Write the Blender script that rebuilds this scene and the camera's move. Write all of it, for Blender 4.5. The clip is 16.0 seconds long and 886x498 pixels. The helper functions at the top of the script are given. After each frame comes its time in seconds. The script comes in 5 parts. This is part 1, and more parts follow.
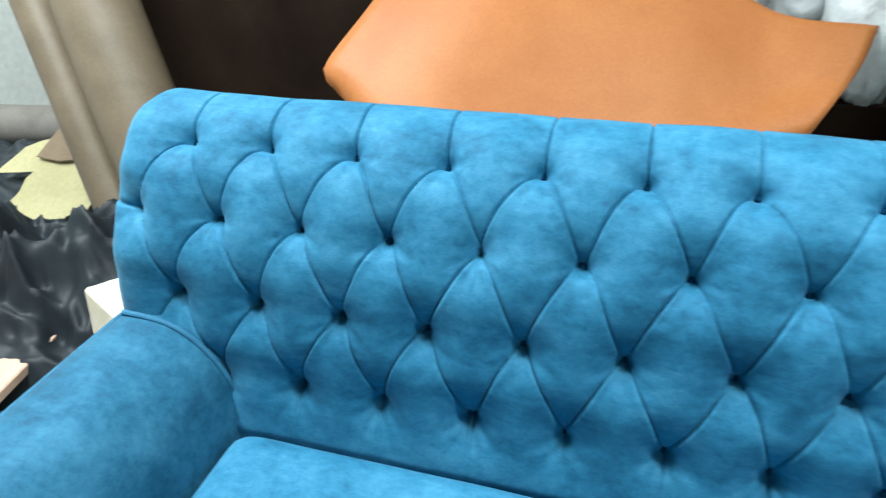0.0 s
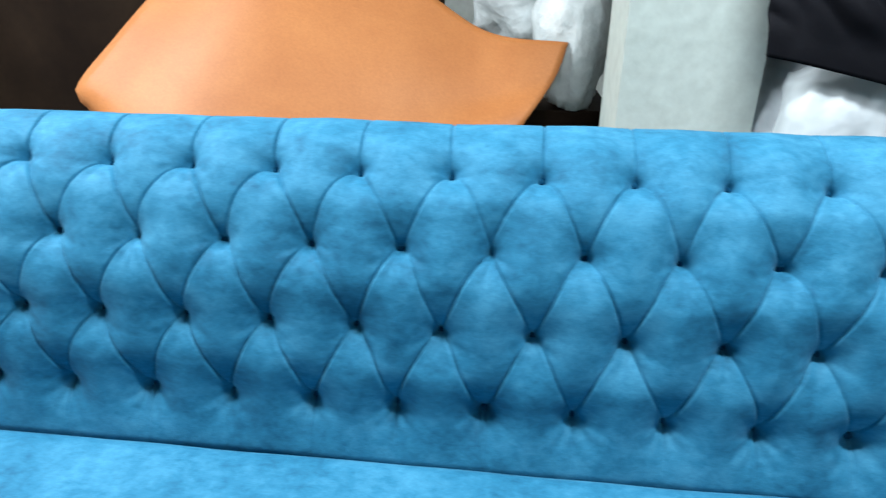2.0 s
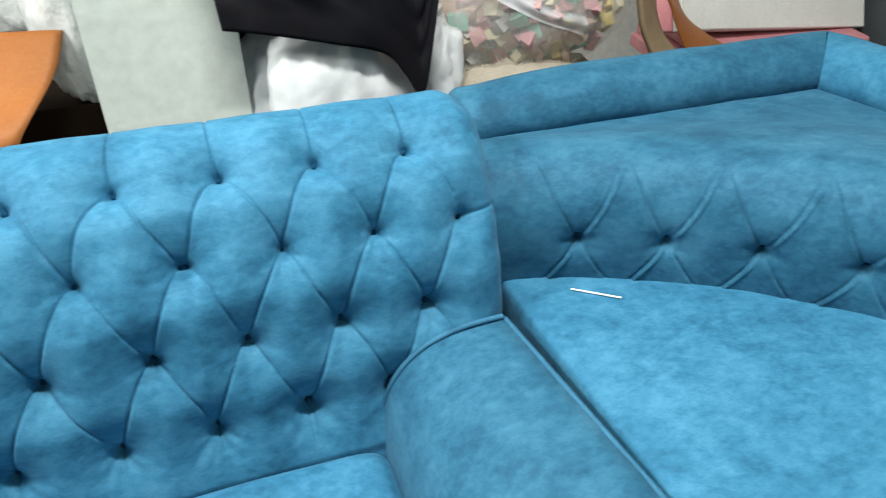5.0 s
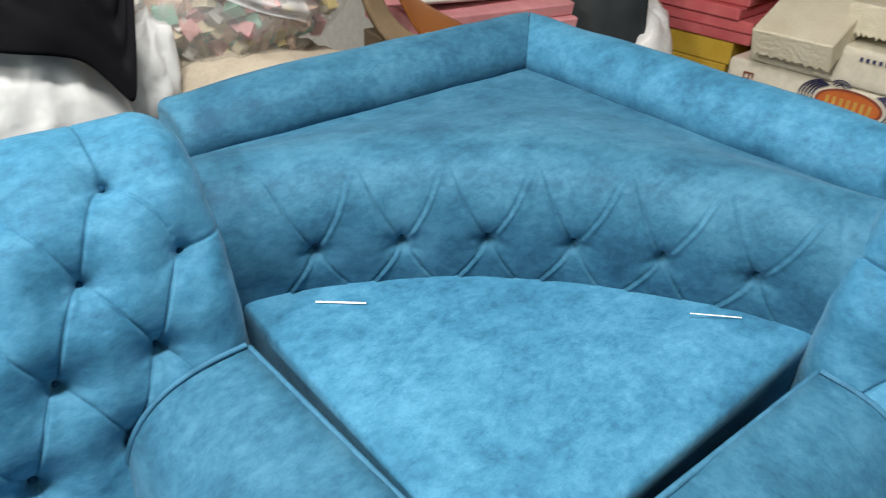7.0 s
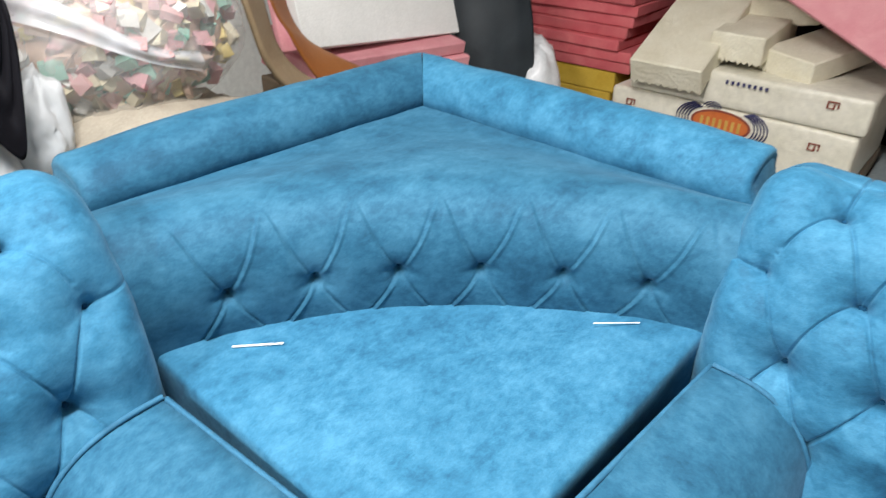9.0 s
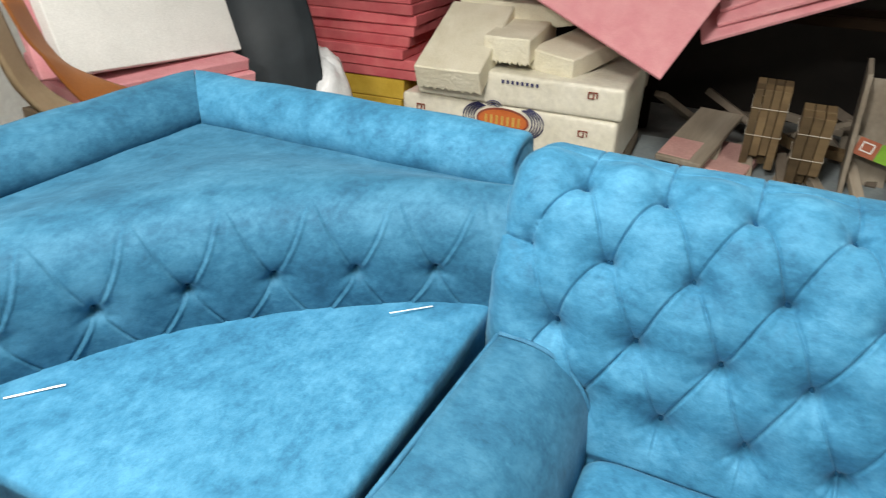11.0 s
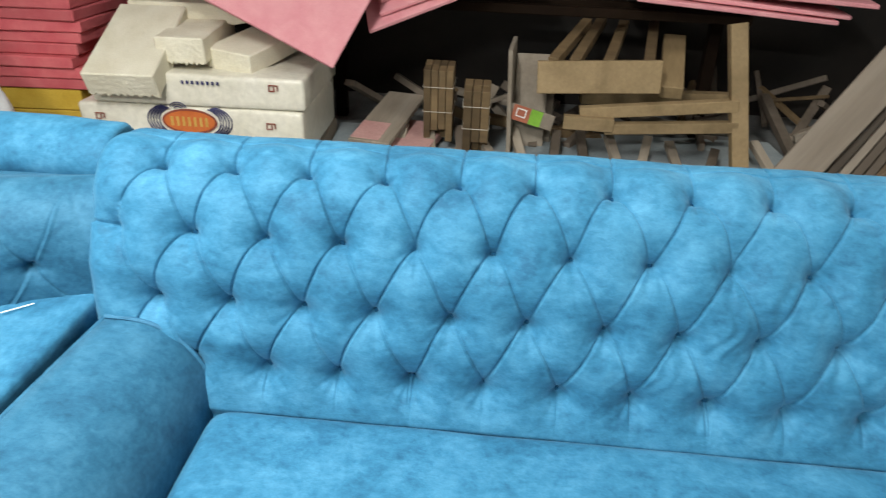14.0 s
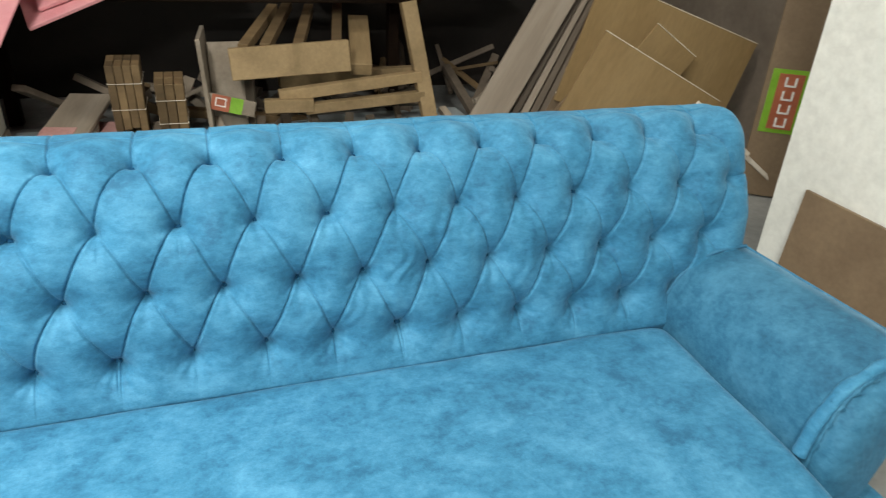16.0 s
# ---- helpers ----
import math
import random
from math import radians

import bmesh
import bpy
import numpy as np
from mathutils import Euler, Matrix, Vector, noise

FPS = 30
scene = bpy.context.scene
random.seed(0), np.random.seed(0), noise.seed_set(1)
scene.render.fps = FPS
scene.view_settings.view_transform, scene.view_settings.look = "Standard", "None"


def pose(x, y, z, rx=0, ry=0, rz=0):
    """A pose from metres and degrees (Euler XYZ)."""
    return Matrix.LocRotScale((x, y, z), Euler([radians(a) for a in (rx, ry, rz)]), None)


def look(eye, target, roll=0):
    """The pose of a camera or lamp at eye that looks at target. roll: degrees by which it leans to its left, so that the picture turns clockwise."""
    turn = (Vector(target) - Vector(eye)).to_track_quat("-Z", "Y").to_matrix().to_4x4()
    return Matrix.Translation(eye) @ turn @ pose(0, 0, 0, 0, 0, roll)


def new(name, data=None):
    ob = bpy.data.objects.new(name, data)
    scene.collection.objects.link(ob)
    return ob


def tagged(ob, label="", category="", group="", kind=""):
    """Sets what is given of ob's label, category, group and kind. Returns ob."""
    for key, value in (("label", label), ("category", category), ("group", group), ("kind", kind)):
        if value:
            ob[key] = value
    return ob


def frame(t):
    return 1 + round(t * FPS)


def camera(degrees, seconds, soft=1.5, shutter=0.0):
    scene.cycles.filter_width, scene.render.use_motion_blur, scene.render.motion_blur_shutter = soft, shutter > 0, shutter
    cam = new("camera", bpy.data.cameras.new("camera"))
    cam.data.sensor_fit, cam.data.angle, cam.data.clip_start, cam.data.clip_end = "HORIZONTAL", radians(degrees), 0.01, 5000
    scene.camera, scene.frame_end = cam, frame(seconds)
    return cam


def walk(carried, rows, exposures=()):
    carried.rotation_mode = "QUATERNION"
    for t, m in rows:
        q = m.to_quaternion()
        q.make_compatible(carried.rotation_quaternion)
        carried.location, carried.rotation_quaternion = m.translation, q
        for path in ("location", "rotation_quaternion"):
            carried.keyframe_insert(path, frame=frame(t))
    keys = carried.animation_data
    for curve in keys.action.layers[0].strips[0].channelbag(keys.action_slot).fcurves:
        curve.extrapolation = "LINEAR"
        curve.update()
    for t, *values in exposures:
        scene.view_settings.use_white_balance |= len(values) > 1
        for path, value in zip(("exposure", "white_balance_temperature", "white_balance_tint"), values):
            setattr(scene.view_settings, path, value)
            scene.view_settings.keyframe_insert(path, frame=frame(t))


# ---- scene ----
cam = camera(66.7, 16.0, soft=1.2, shutter=0.5)
PATH = [
    (0, (0.014, 0.172, 1.19), (-0.497, 1.852, 0.234), -0.8),
    (0.5, (0.07, 0.111, 1.19), (-0.331, 1.853, 0.293), 0.4),
    (1, (0.171, 0.041, 1.187), (-0.209, 1.814, 0.341), -0.3),
    (1.5, (0.259, 0.037, 1.186), (0.021, 1.829, 0.329), -0.4),
    (2, (0.401, 0.066, 1.187), (0.2, 1.851, 0.309), 0.3),
    (2.5, (0.528, 0.077, 1.181), (0.331, 1.849, 0.274), -0.4),
    (3, (0.594, 0.072, 1.179), (0.358, 1.84, 0.272), -0.5),
    (3.5, (0.675, 0.079, 1.176), (0.608, 1.858, 0.266), -1.9),
    (4, (0.746, 0.085, 1.181), (0.992, 1.844, 0.261), -2.6),
    (4.2, (0.77, 0.083, 1.184), (1.113, 1.825, 0.263), -2.8),
    (6.3, (0.954, 0.091, 1.291), (1.781, 1.517, 0.159), 1.2),
    (6.5, (0.952, 0.088, 1.292), (1.866, 1.469, 0.17), 1.0),
    (7, (0.963, 0.104, 1.286), (2.03, 1.386, 0.182), 1.5),
    (7.5, (0.957, 0.095, 1.289), (2.121, 1.322, 0.223), 1.6),
    (8, (0.956, 0.093, 1.29), (2.148, 1.285, 0.213), 1.2),
    (8.5, (0.951, 0.087, 1.292), (2.157, 1.264, 0.215), 0.9),
    (9, (0.942, 0.072, 1.297), (2.231, 1.225, 0.292), 1.2),
    (9.2, (0.936, 0.063, 1.3), (2.269, 1.19, 0.324), 1.1),
    (11.3, (0.942, -0.024, 1.294), (2.561, 0.651, 0.333), 1.5),
    (11.5, (0.938, -0.042, 1.296), (2.576, 0.581, 0.332), 1.1),
    (12, (0.959, -0.134, 1.298), (2.643, 0.309, 0.313), 0.8),
    (12.5, (0.919, -0.216, 1.307), (2.611, 0.208, 0.328), 1.4),
    (13, (0.881, -0.293, 1.31), (2.592, 0.077, 0.342), 0.7),
    (13.5, (0.887, -0.341, 1.308), (2.636, -0.119, 0.362), 1.4),
    (14, (0.895, -0.369, 1.306), (2.658, -0.245, 0.37), 2.4),
    (14.5, (0.885, -0.415, 1.298), (2.633, -0.467, 0.326), 2.5),
    (15, (0.843, -0.43, 1.299), (2.562, -0.711, 0.317), 3.6),
    (15.5, (0.786, -0.453, 1.306), (2.482, -0.939, 0.366), 3.6),
    (16, (0.747, -0.467, 1.306), (2.412, -1.071, 0.378), 3.3),
]
EXPOSURES = [(0, -0.47, 5800, 2), (0.5, -0.46, 5600, 3), (2.6, -0.42, 5750, 4), (4.2, -0.38, 6000, 6), (6.3, -0.38, 7100, 9), (7.0, -0.25, 6900, 12), (7.8, -0.13, 6450, 13), (9.2, -0.06, 6550, 13), (11.3, 0.08, 6850, 10), (12.2, 0.09, 6500, 10), (14.8, 0.15, 6550, 9), (15.5, 0.15, 6950, 8), (16, 0.16, 6850, 9)]
walk(cam, [(t, look(eye, target, roll)) for t, eye, target, roll in PATH], EXPOSURES)

# ---- world and light ----
world = bpy.data.worlds.new("world")
scene.world = world
world.use_nodes = True
world.node_tree.nodes["Background"].inputs["Color"].default_value = (0.75, 0.85, 1.0, 1)
world.node_tree.nodes["Background"].inputs["Strength"].default_value = 0.02


def long_lamp(name, x, y, z, length, power, turn, aim, colour):
    """A long narrow area lamp out of view, for the tubes and the added fills."""
    data = bpy.data.lights.new(name, "AREA")
    data.shape, data.size, data.size_y = "RECTANGLE", length, 0.10
    data.energy, data.color = power, colour
    ob = new(name, data)
    ob.matrix_world = look((x, y, z), aim, turn)
    return ob


long_lamp("tube_light", -1.45, 0.85, 2.85, 1.2, 195, 0, (-1.25, 0.851, 0.6), (1.0, 0.985, 0.95))
long_lamp("tube_light", 1.02, 0.46, 2.85, 1.2, 122, 90, (1.10, 0.461, 0.4), (1.0, 0.985, 0.95))
# Added fill that brightens the left wall; no lamp is known there.
long_lamp("tube_light", -2.30, 1.80, 2.70, 1.2, 84, 90, (-2.8, 3.5, 0.9), (1.0, 0.985, 0.95))
# Added fill that lifts the timber store and plywood; no lamp is known there.
long_lamp("tube_light", 3.00, -1.90, 2.80, 1.2, 29, 0, (3.01, -1.89, 0.4), (1.0, 0.97, 0.90))

# ---- materials ----


def shader(name):
    m = bpy.data.materials.new(name)
    m.use_nodes = True
    t = m.node_tree
    return m, t.nodes, t.links, t.nodes["Principled BSDF"]


def coords(n, l, scale=(1, 1, 1), turn=(0, 0, 0)):
    tc, info, add, mp = n.new("ShaderNodeTexCoord"), n.new("ShaderNodeObjectInfo"), n.new("ShaderNodeVectorMath"), n.new("ShaderNodeMapping")
    add.operation = "MULTIPLY_ADD"
    comb = n.new("ShaderNodeCombineXYZ")
    for k in range(3):
        l.new(info.outputs["Random"], comb.inputs[k])
    l.new(comb.outputs[0], add.inputs[0])
    add.inputs[1].default_value = (7.3, 3.1, 5.7)
    l.new(tc.outputs["Object"], add.inputs[2])
    l.new(add.outputs[0], mp.inputs["Vector"])
    mp.inputs["Scale"].default_value = scale
    mp.inputs["Rotation"].default_value = turn
    return mp.outputs["Vector"]


def noise_tex(n, l, vec, scale, detail=4.0, rough=0.55, distort=0.0):
    t = n.new("ShaderNodeTexNoise")
    t.inputs["Scale"].default_value, t.inputs["Detail"].default_value = scale, detail
    t.inputs["Roughness"].default_value, t.inputs["Distortion"].default_value = rough, distort
    l.new(vec, t.inputs["Vector"])
    return t.outputs["Fac"]


def ramp(n, l, fac, stops):
    r = n.new("ShaderNodeValToRGB")
    while len(r.color_ramp.elements) < len(stops):
        r.color_ramp.elements.new(0.5)
    for e, (p, c) in zip(r.color_ramp.elements, stops):
        e.position, e.color = p, (*c, 1)
    l.new(fac, r.inputs["Fac"])
    return r.outputs["Color"]


def mixed(n, l, a, b, fac, kind="MIX"):
    m = n.new("ShaderNodeMix")
    m.data_type, m.blend_type = "RGBA", kind
    ins = [s for s in m.inputs if s.type == "RGBA"]
    for sock, v in zip(ins, (a, b)):
        if isinstance(v, tuple):
            sock.default_value = (*v, 1)
        else:
            l.new(v, sock)
    if isinstance(fac, (int, float)):
        m.inputs[0].default_value = fac
    else:
        l.new(fac, m.inputs[0])
    return [s for s in m.outputs if s.type == "RGBA"][0]


def bump(n, l, p, height, strength, distance):
    b = n.new("ShaderNodeBump")
    b.inputs["Strength"].default_value, b.inputs["Distance"].default_value = strength, distance
    l.new(height, b.inputs["Height"])
    l.new(b.outputs["Normal"], p.inputs["Normal"])


def plain(name, c1, c2, rough=0.7, scale=6.0, fine=60.0, bumpy=0.15, dist=0.004, metal=0.0, sheen=0.0, spec=0.4, stretch=(1, 1, 1), vary=0.0):
    """A two-tone surface with coarse blotches, fine grain and relief; vary shifts the value from piece to piece."""
    m, n, l, p = shader(name)
    vec = coords(n, l, stretch)
    big, small = noise_tex(n, l, vec, scale, 5, 0.6, 0.3), noise_tex(n, l, vec, fine, 3, 0.6)
    col = ramp(n, l, big, [(0.32, c1), (0.68, c2)])
    col = mixed(n, l, col, ramp(n, l, small, [(0.3, (0.72, 0.72, 0.72)), (0.7, (1.0, 1.0, 1.0))]), 0.55, "MULTIPLY")
    if vary:
        info = n.new("ShaderNodeObjectInfo")
        geo = n.new("ShaderNodeNewGeometry")
        s = n.new("ShaderNodeMath")
        s.operation = "ADD"
        l.new(info.outputs["Random"], s.inputs[0])
        l.new(geo.outputs["Random Per Island"], s.inputs[1])
        fr = n.new("ShaderNodeMath")
        fr.operation = "FRACT"
        l.new(s.outputs[0], fr.inputs[0])
        col = mixed(n, l, col, ramp(n, l, fr.outputs[0], [(0.0, (1 - vary,) * 3), (1.0, (1, 1, 1))]), 1.0, "MULTIPLY")
    l.new(col, p.inputs["Base Color"])
    p.inputs["Roughness"].default_value, p.inputs["Metallic"].default_value = rough, metal
    p.inputs["Specular IOR Level"].default_value = spec
    p.inputs["Sheen Weight"].default_value = sheen
    bump(n, l, p, small, bumpy, dist)
    return m


def velvet(name, shade=1.0):
    """Blue crushed velvet: mottled nap in soft patches and small flecks; the second argument scales its base colours,
    below 1 for a shaded copy.
    """
    m, n, l, p = shader(name)
    soft = noise_tex(n, l, coords(n, l, (0.85, 1.0, 1.1)), 7.0, 3, 0.55, 0.6)
    big = noise_tex(n, l, coords(n, l, (0.85, 1.0, 1.15)), 19.0, 6, 0.66, 0.3)
    mid = noise_tex(n, l, coords(n, l, (0.75, 1.0, 1.25)), 75.0, 4, 0.66, 0.3)
    fine = noise_tex(n, l, coords(n, l, (0.85, 1.1, 1.25)), 330.0, 3, 0.6)
    total = None
    for tex, share in ((soft, 0.34), (big, 0.38), (mid, 0.28)):
        k = n.new("ShaderNodeMath")
        k.operation, k.inputs[1].default_value = "MULTIPLY_ADD", share
        l.new(tex, k.inputs[0])
        k.inputs[2].default_value = 0.0
        if total is not None:
            l.new(total, k.inputs[2])
        total = k.outputs[0]
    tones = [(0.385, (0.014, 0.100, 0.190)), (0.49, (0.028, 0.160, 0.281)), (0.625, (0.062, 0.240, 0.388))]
    col = ramp(n, l, total, [(at, tuple(shade * v for v in c)) for at, c in tones])
    col = mixed(n, l, col, ramp(n, l, fine, [(0.32, (0.72, 0.73, 0.74)), (0.68, (1.0, 1.0, 1.0))]), 0.50, "MULTIPLY")
    l.new(col, p.inputs["Base Color"])
    p.inputs["Roughness"].default_value = 0.72
    p.inputs["Specular IOR Level"].default_value = 0.25
    p.inputs["Sheen Weight"].default_value = 0.13
    p.inputs["Sheen Roughness"].default_value = 0.45
    p.inputs["Sheen Tint"].default_value = (0.45, 0.78, 1.0, 1)
    bump(n, l, p, mixed(n, l, mid, fine, 0.5), 0.22, 0.003)
    return m


def clear_film(name, tint, rough, cover, crease=7.0):
    """Thin polythene: mostly see-through with crinkled gloss."""
    m, n, l, p = shader(name)
    vec = coords(n, l)
    crink = noise_tex(n, l, vec, crease, 3, 0.5, 0.5)
    tr, mx, gl = n.new("ShaderNodeBsdfTransparent"), n.new("ShaderNodeMixShader"), n["Principled BSDF"]
    gl.inputs["Base Color"].default_value = (*tint, 1)
    gl.inputs["Roughness"].default_value = rough
    f = ramp(n, l, crink, [(at, (c,) * 3) for at, c in zip((0.35, 0.58, 0.72), cover)])
    l.new(f, mx.inputs["Fac"])
    l.new(tr.outputs[0], mx.inputs[1])
    l.new(gl.outputs[0], mx.inputs[2])
    l.new(mx.outputs[0], n["Material Output"].inputs["Surface"])
    bump(n, l, gl, crink, 0.5, 0.02)
    return m


VELVET = velvet("blue_velvet")
# Darker velvet copy: crosswise nap and shade put into the base colour.
SHADEDNAP = velvet("shaded_cross_nap_velvet", 0.72)
# Button cloth darkened: the shade at the bottom of its pit is included.
BUTTON = plain("pit_shaded_blue_button", (0.008, 0.05, 0.11), (0.014, 0.08, 0.16), 0.9, 60, 300, 0.1, 0.001, spec=0.05)
PIPING = plain("blue_piping", (0.018, 0.11, 0.20), (0.035, 0.165, 0.285), 0.75, 30, 200, 0.2, 0.002)
WHITEWASH = plain("whitewashed_plaster", (0.72, 0.75, 0.71), (0.80, 0.82, 0.78), 0.85, 1.6, 28, 0.3, 0.004)
# Near black: the unlit space behind the timber is put into this colour.
DARKWALL = plain("near_black_unlit_plaster", (0.008, 0.007, 0.006), (0.020, 0.016, 0.013), 0.9, 1.2, 25, 0.3, 0.004)
# Grey-brown at its seen end; dull throughout to hold down bounced light.
DUNWALL = plain("dulled_grey_brown_plaster", (0.14, 0.115, 0.09), (0.24, 0.20, 0.16), 0.9, 1.4, 25, 0.3, 0.004)
# Brown taken down to near black, with the shade behind the sofa included.
SHADEDBROWN = plain("shade_darkened_brown_laminate", (0.008, 0.0045, 0.003), (0.020, 0.012, 0.007), 0.75, 2.0, 40, 0.2, 0.003, spec=0.06)
CONCRETE = plain("worn_concrete", (0.16, 0.17, 0.17), (0.30, 0.31, 0.30), 0.85, 2.2, 35, 0.4, 0.005)
# Unseen ceiling kept grey so that less light bounces back down.
CEILING = plain("bounce_cutting_ceiling_paint", (0.30, 0.29, 0.27), (0.40, 0.39, 0.36), 0.9, 1.5, 20, 0.2, 0.004)
TAN_REXINE = plain("tan_brown_rexine", (0.118, 0.090, 0.056), (0.170, 0.132, 0.084), 0.55, 5, 120, 0.2, 0.002)
ORANGE = plain("orange_rexine", (0.335, 0.114, 0.029), (0.43, 0.166, 0.048), 0.50, 3.0, 150, 0.12, 0.0012, spec=0.25)
BEIGE_REXINE = plain("beige_rexine", (0.30, 0.22, 0.13), (0.40, 0.31, 0.20), 0.5, 5, 120, 0.2, 0.002)
PINKFOAM = plain("pink_foam", (0.80, 0.32, 0.36), (0.89, 0.42, 0.45), 0.9, 9, 220, 0.5, 0.003, vary=0.18)
REDFOAM = plain("rose_red_foam", (0.62, 0.11, 0.13), (0.74, 0.19, 0.20), 0.9, 9, 220, 0.5, 0.003, vary=0.25)
YELLOWFOAM = plain("yellow_foam", (0.58, 0.38, 0.04), (0.70, 0.48, 0.07), 0.9, 9, 220, 0.5, 0.003, vary=0.15)
PILLARPAINT = plain("grey_green_distemper", (0.50, 0.56, 0.52), (0.59, 0.64, 0.60), 0.85, 1.6, 28, 0.3, 0.004)
WHITEBAG = plain("crumpled_white_polythene", (0.60, 0.64, 0.66), (0.70, 0.73, 0.75), 0.4, 6, 9, 0.4, 0.02)
WHITEFOAM = plain("white_foam", (0.78, 0.79, 0.77), (0.86, 0.87, 0.85), 0.85, 5, 200, 0.3, 0.002)
CREAMFOAM = plain("cream_foam", (0.74, 0.69, 0.53), (0.86, 0.82, 0.67), 0.85, 6, 160, 0.6, 0.004, vary=0.12)
WRAPFOAM = plain("plastic_wrapped_cream_foam", (0.74, 0.71, 0.58), (0.85, 0.82, 0.71), 0.28, 5, 30, 0.35, 0.01, vary=0.10)
BLACKCLOTH = plain("black_cloth", (0.004, 0.004, 0.006), (0.008, 0.008, 0.011), 0.7, 5, 160, 0.2, 0.002, spec=0.10)
LEATHERETTE = plain("black_leatherette", (0.010, 0.014, 0.018), (0.021, 0.028, 0.033), 0.55, 6, 180, 0.2, 0.002, spec=0.3)
SLATECLOTH = plain("slate_black_rexine", (0.012, 0.018, 0.023), (0.024, 0.033, 0.040), 0.6, 6, 150, 0.2, 0.002)
WHITECLOTH = plain("white_polythene", (0.70, 0.73, 0.75), (0.84, 0.86, 0.88), 0.30, 5, 40, 0.3, 0.006)
SILVERBAG = plain("silver_grey_polythene", (0.58, 0.62, 0.62), (0.76, 0.79, 0.79), 0.25, 7, 30, 0.5, 0.012)
CREAMCLOTH = plain("cream_sackcloth", (0.36, 0.32, 0.255), (0.48, 0.435, 0.355), 0.8, 6, 140, 0.3, 0.003)
CARD = plain("card_template", (0.36, 0.33, 0.17), (0.44, 0.40, 0.22), 0.8, 4, 60, 0.2, 0.002)
PEACHPLY = plain("pale_peach_sheet", (0.60, 0.40, 0.28), (0.70, 0.50, 0.37), 0.6, 3, 60, 0.15, 0.002)
GREYFELT = plain("grey_felt_roll", (0.20, 0.185, 0.165), (0.29, 0.27, 0.24), 0.9, 6, 120, 0.3, 0.003)
TIMBER = plain("rough_sawn_timber", (0.115, 0.075, 0.036), (0.25, 0.17, 0.085), 0.75, 5, 50, 0.4, 0.003, stretch=(1, 0.15, 1), vary=0.45)
TIMBERX = plain("pale_timber", (0.24, 0.17, 0.085), (0.38, 0.275, 0.145), 0.7, 5, 50, 0.35, 0.003, stretch=(0.2, 1, 1), vary=0.3)
GREYTIMBER = plain("greyed_plank", (0.30, 0.25, 0.19), (0.46, 0.40, 0.32), 0.75, 4, 45, 0.4, 0.003, stretch=(0.15, 1, 1), vary=0.35)
OLDPLANK = plain("weathered_plank", (0.36, 0.30, 0.235), (0.54, 0.47, 0.385), 0.75, 5, 45, 0.4, 0.003, stretch=(1, 1, 0.10), vary=0.45)
# Dark weathered planks, and offcuts whose deep shadow is put into the colour.
DARKPLANK = plain("dark_plank_and_shaded_offcut", (0.12, 0.095, 0.07), (0.22, 0.18, 0.14), 0.75, 5, 45, 0.4, 0.003, stretch=(1, 1, 0.10), vary=0.4)
PLYWOOD = plain("plywood_face", (0.30, 0.20, 0.085), (0.41, 0.29, 0.14), 0.6, 2.2, 45, 0.2, 0.002, stretch=(1, 0.3, 1), vary=0.25)
BROWNBOARD = plain("brown_hardboard", (0.15, 0.105, 0.065), (0.22, 0.16, 0.10), 0.65, 3, 60, 0.2, 0.002)
DUSTYPINK = plain("dusty_pink_sheet", (0.50, 0.27, 0.25), (0.60, 0.36, 0.33), 0.7, 5, 80, 0.2, 0.002)
PALEPLY = plain("pale_cut_edge", (0.62, 0.56, 0.46), (0.74, 0.69, 0.60), 0.7, 10, 80, 0.2, 0.002)
BLUESHEET = plain("pale_blue_grey_sheet", (0.26, 0.31, 0.33), (0.40, 0.45, 0.46), 0.6, 3, 50, 0.3, 0.003)
GREENINK = plain("green_print", (0.16, 0.36, 0.02), (0.22, 0.46, 0.04), 0.5, 10, 100, 0.05, 0.001)
ORANGEINK = plain("orange_print", (0.56, 0.13, 0.03), (0.66, 0.19, 0.05), 0.5, 10, 100, 0.05, 0.001)
BRICKINK = plain("brick_red_print", (0.32, 0.09, 0.045), (0.42, 0.13, 0.065), 0.5, 10, 100, 0.05, 0.001)
GOLDINK = plain("gold_print", (0.55, 0.33, 0.07), (0.66, 0.42, 0.11), 0.5, 10, 100, 0.05, 0.001)
REDINK = plain("dark_red_print", (0.22, 0.05, 0.03), (0.30, 0.08, 0.05), 0.5, 20, 100, 0.05, 0.001)
NAVYINK = plain("navy_print", (0.03, 0.035, 0.11), (0.06, 0.06, 0.16), 0.5, 20, 100, 0.05, 0.001)
WHITEINK = plain("white_print", (0.75, 0.74, 0.70), (0.83, 0.82, 0.78), 0.5, 20, 100, 0.05, 0.001)
CHALK = plain("white_tape", (0.84, 0.85, 0.86), (0.9, 0.9, 0.9), 0.6, 20, 100, 0.05, 0.001)
HAZE = clear_film("hazy_polythene", (0.95, 0.94, 0.92), 0.28, (0.13, 0.28, 0.58))
MILKY = clear_film("milky_polythene", (0.80, 0.84, 0.88), 0.18, (0.35, 0.55, 0.85))

# ---- building helpers ----


def finish(name, bm, material, parent=None, label="", smooth=False):
    """Links a bmesh as one mesh object."""
    me = bpy.data.meshes.new(name)
    bm.normal_update()
    bm.to_mesh(me)
    bm.free()
    me.materials.append(material)
    if smooth:
        for f in me.polygons:
            f.use_smooth = True
    ob = new(name, me)
    if parent is not None:
        ob.parent = parent
    if label:
        ob["label"] = label
    return ob


part = finish


